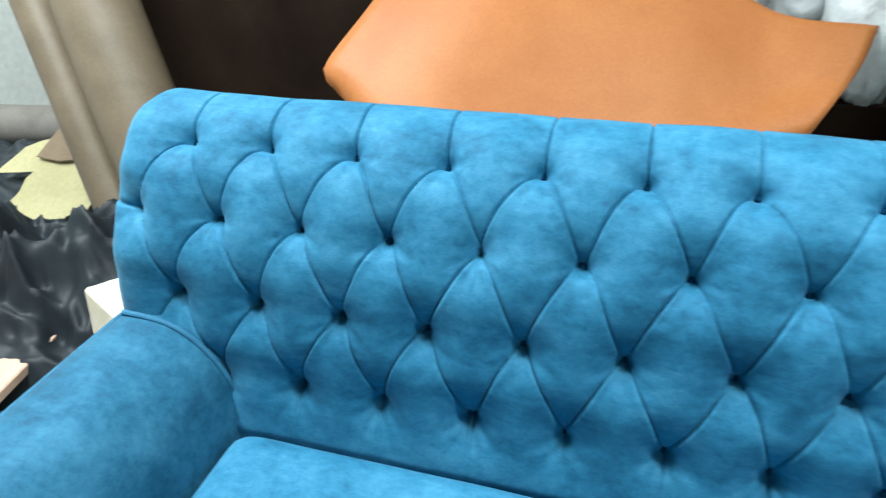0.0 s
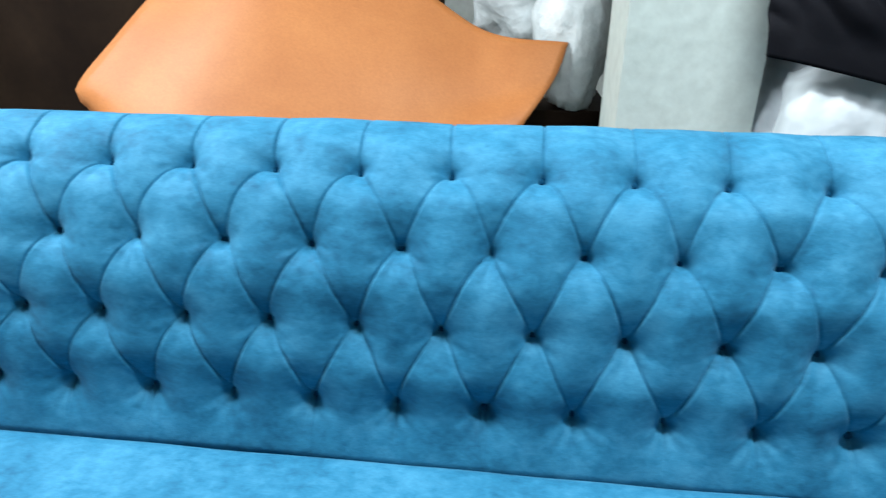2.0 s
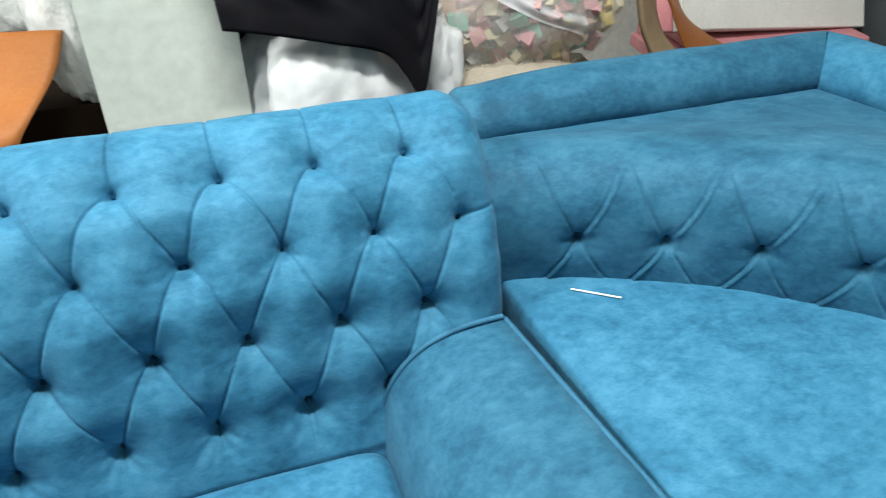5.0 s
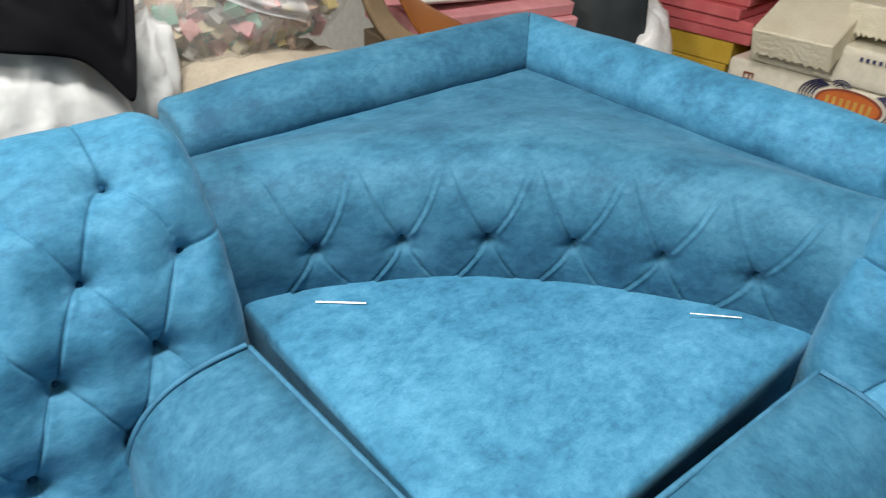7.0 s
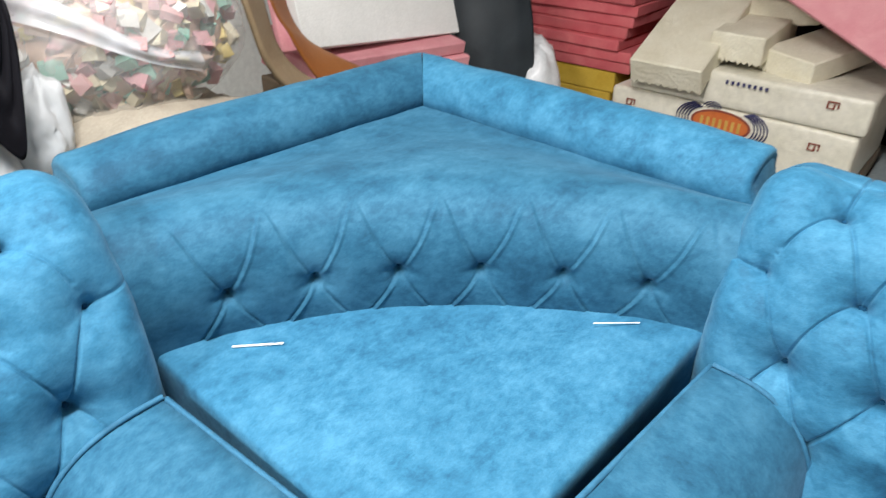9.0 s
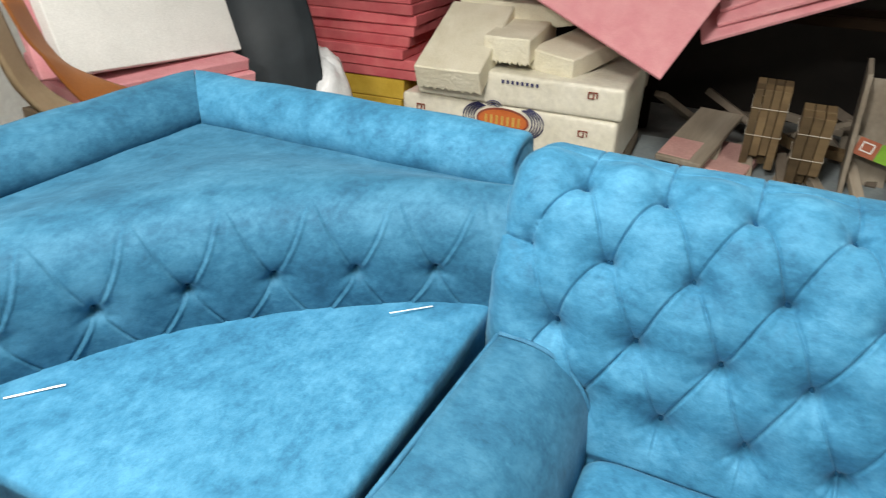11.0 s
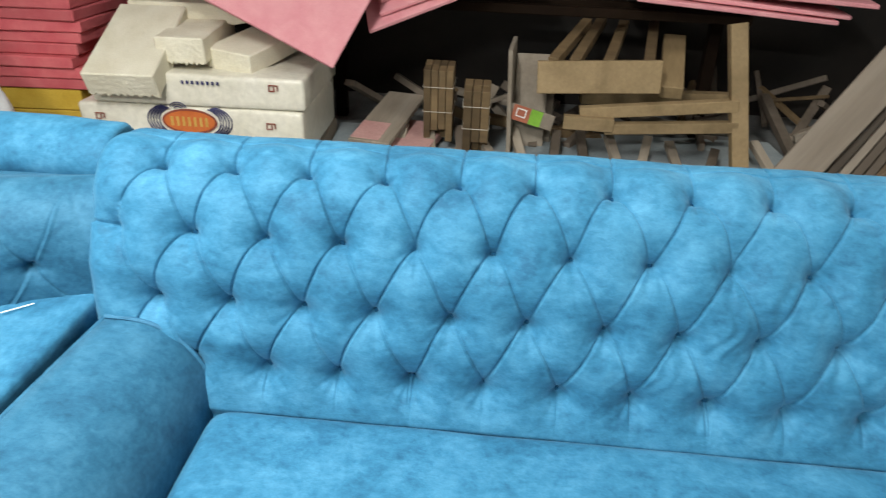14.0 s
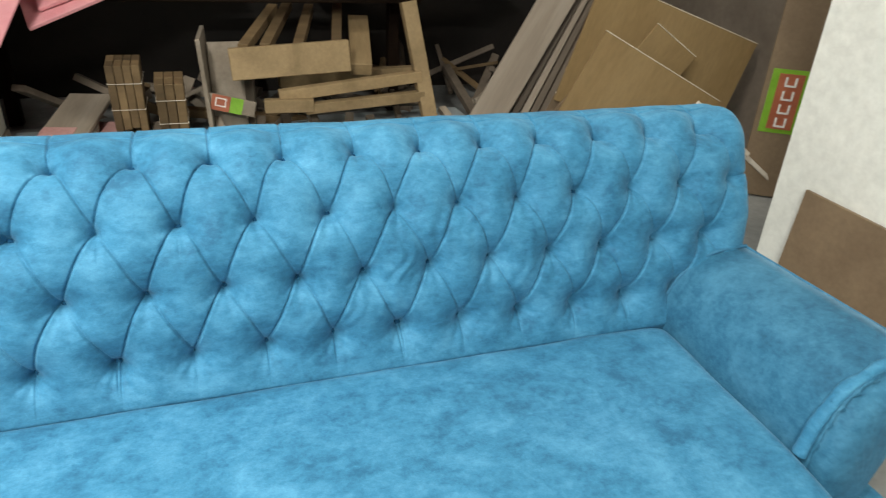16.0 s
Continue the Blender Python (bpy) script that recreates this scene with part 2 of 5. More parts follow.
def grid_mesh(name, pts, material, parent=None, close_u=False, label="", smooth=True, flip=False):
    """A sheet from an array of points (nu, nv, 3)."""
    nu, nv = pts.shape[:2]
    idx = np.arange(nu * nv).reshape(nu, nv)
    if close_u:
        idx = np.vstack([idx, idx[:1]])
    a, b, c, d = idx[:-1, :-1], idx[1:, :-1], idx[1:, 1:], idx[:-1, 1:]
    faces = np.stack([a, b, c, d], -1).reshape(-1, 4)
    if flip:
        faces = faces[:, ::-1]
    me = bpy.data.meshes.new(name)
    me.from_pydata(pts.reshape(-1, 3).tolist(), [], faces.tolist())
    me.materials.append(material)
    if smooth:
        me.polygons.foreach_set("use_smooth", [True] * len(me.polygons))
    me.update()
    ob = new(name, me)
    if parent is not None:
        ob.parent = parent
    if label:
        ob["label"] = label
    return ob


def grid_normals(p):
    du, dv = np.gradient(p, axis=0), np.gradient(p, axis=1)
    n = np.cross(du, dv)
    return n / (np.linalg.norm(n, axis=-1, keepdims=True) + 1e-9)


def box(bm, m, size, bevel=0.0, seg=1):
    """A bevelled box of the given size, centred at the pose m."""
    r = bmesh.ops.create_cube(bm, size=1.0, matrix=m @ Matrix.Diagonal((*size, 1)))
    if bevel:
        edges = {e for v in r["verts"] for e in v.link_edges}
        bmesh.ops.bevel(bm, geom=list(edges), offset=bevel, segments=seg, profile=0.5, affect="EDGES")


def solid(name, m, size, material, parent=None, bevel=0.004, seg=1, label="", smooth=False):
    bm = bmesh.new()
    box(bm, Matrix.Identity(4), size, bevel, seg)
    ob = finish(name, bm, material, parent, label, smooth)
    ob.matrix_world = m
    return ob


def empty(name, m=None):
    ob = new(name)
    ob.empty_display_size = 0.1
    if m is not None:
        ob.matrix_world = m
    return ob


def tube(name, path, radius, material, parent=None, sides=8, label=""):
    """A round cord along a list of points."""
    pts = [Vector(p) for p in path]
    rings = []
    up = Vector((0.0123, 0.0371, 1.0)).normalized()
    for k, p in enumerate(pts):
        d = (pts[min(k + 1, len(pts) - 1)] - pts[max(k - 1, 0)]).normalized()
        s = d.cross(up)
        if s.length < 0.05:
            s = d.cross(Vector((1, 0, 0)))
        s.normalize()
        q = s.cross(d)
        rings.append([p + radius * (math.cos(a) * s + math.sin(a) * q) for a in [2 * math.pi * i / sides for i in range(sides)]])
    return grid_mesh(name, np.array([[list(v) for v in ring] + [list(ring[0])] for ring in rings]), material, parent, label=label)


def prism(bm, outline, z0, z1, bevel=0.0, seg=1):
    """A plate from a plan outline, from z0 up to z1."""
    low = [bm.verts.new((x, y, z0)) for x, y in outline]
    f = bm.faces.new(low)
    r = bmesh.ops.extrude_face_region(bm, geom=[f])
    top = [g for g in r["geom"] if isinstance(g, bmesh.types.BMVert)]
    bmesh.ops.translate(bm, verts=top, vec=(0, 0, z1 - z0))
    bmesh.ops.recalc_face_normals(bm, faces=bm.faces[:])
    if bevel:
        bmesh.ops.bevel(bm, geom=bm.edges[:], offset=bevel, segments=seg, profile=0.5, affect="EDGES")


def spline(points, n):
    """Catmull-Rom through rows of numbers, n samples at even steps of length."""
    p = np.array(points, float)
    p = np.vstack([2 * p[0] - p[1], p, 2 * p[-1] - p[-2]])
    out = []
    for k in range(1, len(p) - 2):
        t = np.linspace(0, 1, 60, endpoint=False)[:, None]
        a, b, c, d = p[k - 1], p[k], p[k + 1], p[k + 2]
        out.append(0.5 * (2 * b + (c - a) * t + (2 * a - 5 * b + 4 * c - d) * t**2 + (3 * b - a - 3 * c + d) * t**3))
    out = np.vstack([*out, p[-2:-1]])
    s = np.r_[0, np.cumsum(np.linalg.norm(np.diff(out[:, :2], axis=0), axis=1))]
    at = np.linspace(0, s[-1], n)
    return np.stack([np.interp(at, s, c) for c in out.T], 1)


def wave(p, scale, seed=0.0):
    return noise.noise(Vector((p[0] * scale + seed, p[1] * scale - seed, p[2] * scale + 2 * seed)))


def smooth01(x):
    x = np.clip(x, 0, 1)
    return x * x * (3 - 2 * x)


# ---- room ----
def wall(name, x0, y0, x1, y1, z0, z1, material, label, kind="structure", thick_out=(0, 0)):
    ob = solid(name, pose((x0 + x1) / 2, (y0 + y1) / 2, (z0 + z1) / 2), (abs(x1 - x0), abs(y1 - y0), z1 - z0), material, bevel=0.0)
    return tagged(ob, label, "wall", kind=kind)


floor = solid("floor", pose(1.2, 0.2, -0.05), (9.6, 8.4, 0.1), CONCRETE, bevel=0.0)
tagged(floor, "worn grey concrete workshop floor strewn with scraps", "floor", kind="structure")
wall("wall_north", -3.3, 3.6, 5.9, 3.8, 0, 3.1, WHITEWASH, "whitewashed plaster wall behind the sofas")
wall("wall_west", -3.5, -3.8, -3.3, 3.8, 0, 3.1, WHITEWASH, "whitewashed plaster side wall of the workshop")
wall("wall_east", 5.7, -3.8, 5.9, 3.6, 0, 3.1, DARKWALL, "wall behind the timber store, coloured near black for the dark there")
wall("wall_south", -3.3, -3.8, 5.7, -3.6, 0, 3.1, DUNWALL, "grey-brown plaster wall, mostly unseen, dulled to cut bounced light")
ceiling = solid("ceiling", pose(1.2, 0.0, 3.15), (9.4, 7.6, 0.1), CEILING, bevel=0.0)
tagged(ceiling, "unseen workshop ceiling, greyed to cut bounced light", "ceiling", kind="structure")
wall("wall_partition", 0.2, -2.70, 2.62, -2.50, 0, 3.1, WHITEWASH, "whitewashed partition wall past the end of the sofa")
wall("pillar", 0.628, 1.65, 0.935, 1.96, 0, 3.1, PILLARPAINT, "square pale grey-green painted pillar behind the sofa")

# ---- tufted sofa ----
S = 0.135  # spacing of the buttons along a row
ROW = 0.125  # spacing of the rows along the back
FRONT = 0.395  # front end of the arms
HALF = 1.0065  # half of the sofa's length


def pleats(rp, rq, r, keep_p=1.0, keep_q=1.0):
    """Thin deep fold with one raised lip along each crease, dying out at the buttons."""
    gap = 0.119
    lips = 0.0
    for d, sgn, keep in ((rp * gap, 1, keep_p), (rq * gap, -1, keep_q)):
        side = d * sgn
        slit = -0.0072 * np.exp(-((np.abs(d) / 0.0019) ** 2))
        lip = 0.0034 * np.exp(-np.maximum(side, 0) / 0.018) * 0.5 * (1 + np.tanh(side / 0.0017))
        dip = -0.0015 * np.exp(-np.maximum(-side, 0) / 0.016) * 0.5 * (1 - np.tanh(side / 0.0020))
        lips = lips + keep * (slit + lip + dip)
    return lips * (1 - np.exp(-r / 0.012))


def chance(a, b):
    """A repeatable number from 0 to 1 for a pair of whole numbers."""
    v = np.sin(12.9898 * a + 78.233 * b) * 437.58
    return v - np.floor(v)


def arch(f, amount):
    """How far a crease swings out on its way from one button down to the next."""
    return amount * np.sqrt(np.clip(f, 0, 1)) * (1 - f)


def tuft(a, w, amin, amax, wmin, wmax, pull=0.042, slack=0.0, hand=1):
    """Height of the padding over the button plane: arched diamonds between buttons, straight pleats past the outer rows.
    pull: how deep the buttons are drawn in; slack: how far the pleats ease off towards the far end; hand: the side to which the folds are laid."""
    ac, wc = np.clip(a, amin, amax), np.clip(w, wmin, wmax)
    f = wc - np.floor(wc)
    drift = np.sin(1.9 * ac + 2.7 * wc) * np.sin(0.83 * ac - 1.3 * wc)
    bow_p = wc + arch(f, (0.46 if hand > 0 else 0.30) + 0.14 * drift)
    bow_q = wc + arch(f, (0.30 if hand > 0 else 0.46) - 0.14 * drift)
    p, q = ac + bow_p / 2, ac - bow_q / 2
    rp, rq = p - np.round(p), q - np.round(q)
    dp, dq = np.abs(rp), np.abs(rq)
    round_ = lambda d: np.sqrt(np.clip(1 - (1 - 2 * d) ** 2, 0, 1))
    pillow = (round_(dp) * round_(dq)) ** 0.6
    # distance to the nearest button, and the bearing from it
    pu, qu = ac + wc / 2, ac - wc / 2
    r, near, bearing, tag = np.full(a.shape, 9.0), np.full(a.shape, 1e-30), np.zeros(a.shape), np.zeros(a.shape)
    for bp in (np.floor(pu), np.floor(pu) + 1):
        for bq in (np.floor(qu), np.floor(qu) + 1):
            row, col = bp - bq, (bp + bq) / 2
            dx, dy = (a - col) * S, (w - row) * ROW
            off = 9.0 * ((row < wmin) | (row > wmax) | (col < amin) | (col > amax))
            d = np.hypot(dx, dy) + off
            # the pad runs down gently into the button from above and stands up sharply below it
            e = np.hypot(dx, dy * np.where(dy > 0, 1.12, 0.92)) + off
            closer = d < r
            r, bearing, tag = np.where(closer, d, r), np.where(closer, np.arctan2(dy, dx), bearing), np.where(closer, 3 * bp + 5 * bq, tag)
            near = near + np.exp(-e / 0.009)
    flat = np.maximum(-0.009 * np.log(near), 0)
    ease = slack * smooth01((a - amin) / (amax - amin))
    pit = (1 + 0.5 * ease) * (1 - np.exp(-flat / (0.028 + 0.018 * ease)))
    core = np.exp(-((r / 0.0095) ** 2))
    keep_p = (0.66 if hand > 0 else 0.34) + 0.30 * chance(np.round(p), np.floor(qu))
    keep_q = (0.34 if hand > 0 else 0.66) + 0.34 * chance(np.round(q) + 40, np.floor(pu))
    below = 0.25 + 0.75 * smooth01((np.sin(bearing) + 0.1) / 0.6)
    reach = 0.026 + 0.014 * chance(tag, 3.0)
    rays = 0.0011 * below * np.sin((7 + np.round(2 * chance(tag, 7.0))) * bearing + 6.3 * chance(tag, 1.0)) * np.exp(-((r - reach) / 0.016) ** 2)
    past = np.exp(-np.hypot(np.maximum(0, np.abs(w - wc) - 0.05) / 0.25, np.maximum(0, np.abs(a - ac) - 0.1) / 0.3))
    fade = (0.5 + 0.5 * past) * (1 - 0.90 * smooth01((w - wmax - 0.08) / 0.35))
    return 0.007 * (pillow * past + 1 - past) + pull * pit - 0.006 * core - 0.011 + pleats(rp, rq, r, keep_p, keep_q) * fade * (1 - ease) + rays


PROFILE = [(0.862, 0.30, 4.4), (0.884, 0.42, 3.6), (0.898, 0.504, 3), (0.914, 0.632, 2), (0.945, 0.750, 1), (1.010, 0.843, 0), (1.058, 0.864, -0.45), (1.10, 0.860, -0.8), (1.134, 0.83, -1.1), (1.146, 0.75, -1.8), (1.146, 0.40, -4.5), (1.146, 0.04, -7)]


def tufted_back(parent, sink, crumple, pull, slack, tuck):
    shape = [(y, z - sink * smooth01((y - 1.01) / 0.07) * (w < 0), w) for y, z, w in PROFILE]
    prof = spline(shape[:9], 430)
    back = spline(shape[8:], 14)[1:]
    prof = np.vstack([prof, back])
    r, xe = 0.075, HALF - 0.075
    arc = np.linspace(0, math.pi / 2, 30)
    side = np.linspace(0, 0.16, 14)[1:]
    mid = np.linspace(-xe, xe, 1250)
    ends = [(xe + r * math.sin(t), r * (1 - math.cos(t)), 1 - math.cos(t), xe + r * t) for t in arc[1:]]
    ends += [(HALF, r + s, 1.0, xe + r * math.pi / 2 + s) for s in side]
    cols = [(-x, y, k, -u) for x, y, k, u in ends[::-1]] + [(x, 0.0, 0.0, x) for x in mid] + ends
    cols = np.array(cols)
    y = np.minimum(prof[None, :, 0] + cols[:, 1:2], 1.147)
    drop = 0.055 * cols[:, 2:3] ** 1.5 * smooth01((prof[None, :, 1] - 0.70) / 0.14)
    z = np.broadcast_to(prof[None, :, 1], y.shape) - drop
    x = np.broadcast_to(cols[:, 0:1], y.shape)
    pts = np.stack([x, y, z], -1)
    a, w = np.broadcast_to(cols[:, 3:4], y.shape) / S + 6.5, np.broadcast_to(prof[None, :, 2], y.shape)
    # slight unevenness of the hand-pulled pleats
    a = a + 0.035 * np.sin(1.7 * w + 2.3 * np.round(a)) * np.cos(0.9 * a)
    h = tuft(a, w, -0.5, 13.5, 0, 3, pull, slack)
    end = 0.85 * smooth01((np.abs(cols[:, 3:4]) - HALF + 0.055) / 0.07)
    h = (h * (1 - end) + 0.012 * end) * smooth01((w + 1.7) / 0.9)
    lump = np.array([[noise.noise(Vector((5 * u, 7 * v, 0.3))) for v in prof[:, 2] * 0.4] for u in cols[:, 3]])
    h = h + 0.003 * lump * smooth01((w + 1.7) / 0.9) - tuck * smooth01((w - 3.54) / 0.15)
    if crumple:
        # crushed upright folds in the middle of the back
        u, v = np.broadcast_to(cols[:, 3:4], y.shape), w
        warp = u + 0.020 * np.sin(2.6 * v + 5 * u) + 0.012 * np.sin(7.1 * v - 9 * u)
        ripple = 0.6 * np.sin(warp * 150) + 0.4 * np.sin(warp * 233 + 1.3 * v)
        patch = np.exp(-(((u - 0.22) / 0.26) ** 2)) * smooth01((v - 0.7) / 0.6) * smooth01((3.2 - v) / 0.5)
        h = h + crumple * patch * ripple * (0.55 + 0.45 * np.sin(17 * u + 3 * v))
    n = grid_normals(pts)
    n *= np.sign(-(n[len(n) // 2, 90, 1]))
    return grid_mesh("backrest", pts + n * h[..., None], VELVET, parent, flip=False)


def arm_outline(n=22):
    """The arm's section from the piping at the outer edge over to the seat (x from the middle of the sofa, z)."""
    out = []
    for k in range(n + 1):
        t = math.pi / 2 * k / n
        out.append((0.986 - 0.210 * math.sin(t) ** (2 / 2.75), 0.375 + 0.225 * math.cos(t) ** (2 / 2.75)))
    return out


def arm_edge(lean, y):
    """How far the arm's outer edge stands out from the straight line; lean: at its back, and more towards its front."""
    return lean[0] + lean[1] * (0.875 - y) / 0.4


def arm(parent, side, lean):
    front = FRONT if side > 0 else 0.262
    sec = [(0.988, 0.03), (0.988, 0.30), (0.988, 0.56), (0.988, 0.592)] + arm_outline() + [(0.776, 0.32), (0.776, 0.03)]
    ys = np.r_[front, front + 0.007, front + 0.025, np.linspace(front + 0.05, 0.875, 42), 0.905]
    pts = np.array([[(side * x, y, z) for x, z in sec] for y in ys])
    for i, y in enumerate(ys):
        pinch = 0.009 * math.exp(-(y - front) / 0.012)
        for j in range(len(sec)):
            x, z = sec[j]
            wob = 0.0035 * wave((side * x, y, z), 9, 3.0 + side) * (1 if j > 3 else 0.3)
            flare = arm_edge(lean, y) * smooth01((x - 0.80) / 0.15)
            pts[i, j, 0] = side * (x + (0.88 - x) * pinch * 4 + wob + flare)
            pts[i, j, 2] = z + max(0, z - 0.3) * (-pinch * 2) + wob
            pts[i, j, 1] = y + (0.035 * (x - 0.776) / 0.21 + 0.002 * math.sin(2.3 * j)) * math.exp(-(y - front) / 0.05)
    # The arms' dimness is in the colour, through the darker velvet copy.
    ob = grid_mesh("arm", pts, SHADEDNAP, parent, flip=side > 0)
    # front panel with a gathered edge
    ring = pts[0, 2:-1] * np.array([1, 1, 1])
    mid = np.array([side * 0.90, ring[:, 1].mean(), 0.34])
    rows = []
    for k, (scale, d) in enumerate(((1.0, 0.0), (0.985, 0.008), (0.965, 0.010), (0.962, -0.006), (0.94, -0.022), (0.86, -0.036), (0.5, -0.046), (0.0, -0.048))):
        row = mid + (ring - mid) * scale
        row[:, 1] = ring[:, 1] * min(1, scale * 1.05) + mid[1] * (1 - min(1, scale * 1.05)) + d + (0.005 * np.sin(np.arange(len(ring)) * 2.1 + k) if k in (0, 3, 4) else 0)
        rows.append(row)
    grid_mesh("front_panel", np.array(rows), SHADEDNAP, ob, flip=side < 0)
    welt, lip = arm_outline(120)[:-12], np.zeros((109, 14, 3))
    for k, (x, z) in enumerate(welt):
        slow, quick = wave((x, 0.3, z), 22, 2.0 + side), wave((x, 0.9, z), 90, 5.0 + side)
        r = 0.0105 + 0.0030 * slow + 0.0012 * quick
        c = np.array((side * (x - 0.006 + arm_edge(lean, front) * float(smooth01((x - 0.80) / 0.15))), front + 0.016 + 0.035 * (x - 0.776) / 0.21 + 0.004 * slow, z - 0.005))
        out = np.array((side * (x - 0.86), 0, z - 0.42))
        out /= np.linalg.norm(out)
        for m in range(14):
            t = 2 * math.pi * m / 14
            lip[k, m] = c + out * r * math.cos(t) + np.array((0, 1.25 * r * math.sin(t), 0))
    # Lighter velvet against the dark arm colours this edge as a lit lip.
    grid_mesh("gathered_edge", lip.transpose(1, 0, 2), VELVET, ob, close_u=True, label="gathered velvet edge round the arm's front", flip=side > 0)
    edge = [(side * (0.990 + arm_edge(lean, y)), y, 0.597 - 0.010 * math.exp(-(y - front) / 0.02)) for y in np.linspace(front + 0.005, 0.872, 40)]
    tube("piping", edge, 0.0046, PIPING, ob)
    tube("piping", [(side * (x + arm_edge(lean, 0.872) * smooth01((x - 0.80) / 0.15)), 0.872 + 0.02 * (0.6 - z), z + 0.003) for x, z in arm_outline(26)[:-2]], 0.0046, PIPING, ob)
    return ob


def seat(parent):
    nu, nv = 120, 70
    u = np.sin(np.linspace(-1, 1, nu) * math.pi / 2)
    path = np.array(spline([(0.235, 0.10), (0.235, 0.30), (0.245, 0.392), (0.29, 0.424), (0.45, 0.440), (0.65, 0.442), (0.785, 0.446), (0.818, 0.445), (0.834, 0.438), (0.844, 0.420), (0.848, 0.37), (0.850, 0.32)], nv))
    pts = np.zeros((nu, nv, 3))
    for i, a in enumerate(u):
        dip = abs(a) ** 45
        for j, (y, z) in enumerate(path):
            pts[i, j] = (0.784 * a, y, z - 0.050 * dip * (z > 0.33) + 0.004 * wave((a * 0.8, y, 0), 6, 9.0))
    return grid_mesh("seat", pts, VELVET, parent, flip=False)


def button_mesh():
    bm = bmesh.new()
    bmesh.ops.create_uvsphere(bm, u_segments=12, v_segments=6, radius=0.0070)
    bmesh.ops.scale(bm, vec=(1, 0.55, 1), verts=bm.verts[:])
    me = bpy.data.meshes.new("button")
    bm.to_mesh(me)
    bm.free()
    me.materials.append(BUTTON)
    for f in me.polygons:
        f.use_smooth = True
    return me


BUTTON_MESH = button_mesh()


def sofa(sink, crumple, pull, slack, tuck, leans):
    """One sofa; sink flattens the roll along the top of its back, crumple is the depth of crushed folds in it, pull that of its buttons, tuck that of the fold over the seat; slack eases the pleats, leans set the arms' edges."""
    root = empty("tufted_sofa")
    tufted_back(root, sink, crumple, pull, slack, tuck)
    seat(root)
    for side in (-1, 1):
        arm(root, side, leans[side])
    bm = bmesh.new()
    box(bm, pose(0, 0.69, 0.165), (1.94, 0.86, 0.31), 0.01, 2)
    part("base", bm, VELVET, root, "velvet-covered base frame")
    for w, y, z, first, count in ((0, 1.010, 0.843, 0, 14), (1, 0.945, 0.750, -0.5, 15), (2, 0.914, 0.632, 0, 14), (3, 0.898, 0.504, 0.5, 13)):
        for k in range(count):
            x = (first + k - 6.5) * S
            if w == 3 and abs(x) > 0.78:
                continue
            b = new("button", BUTTON_MESH)
            b.parent = root
            lean = {0: 40, 1: 24, 2: 11, 3: 7}[w]
            b.matrix_local = pose(x, y + 0.0105, z - 0.004, -lean, 0, 0)
    return tagged(root, "blue crushed-velvet sofa with diamond-tufted buttoned back", "sofa", "matching sofas of the corner set")


sofa_a = sofa(0.0, 0.0, 0.040, 0.42, 0.005, {-1: (-0.022, -0.018), 1: (0.0, 0.028)})
sofa_a.matrix_world = pose(0.2375, 0, 0)
sofa_b = sofa(0.024, 0.0017, 0.050, 0.10, 0.010, {-1: (-0.022, 0.014), 1: (0.0, 0.028)})
sofa_b.matrix_world = pose(0.99, -0.655, 0, 0, 0, -90)

# ---- corner unit ----
CX, CY = 1.026, 0.054
LEFT, NEAR, FAR_X, FAR_Y = 1.254, 0.346, 2.125, 1.225


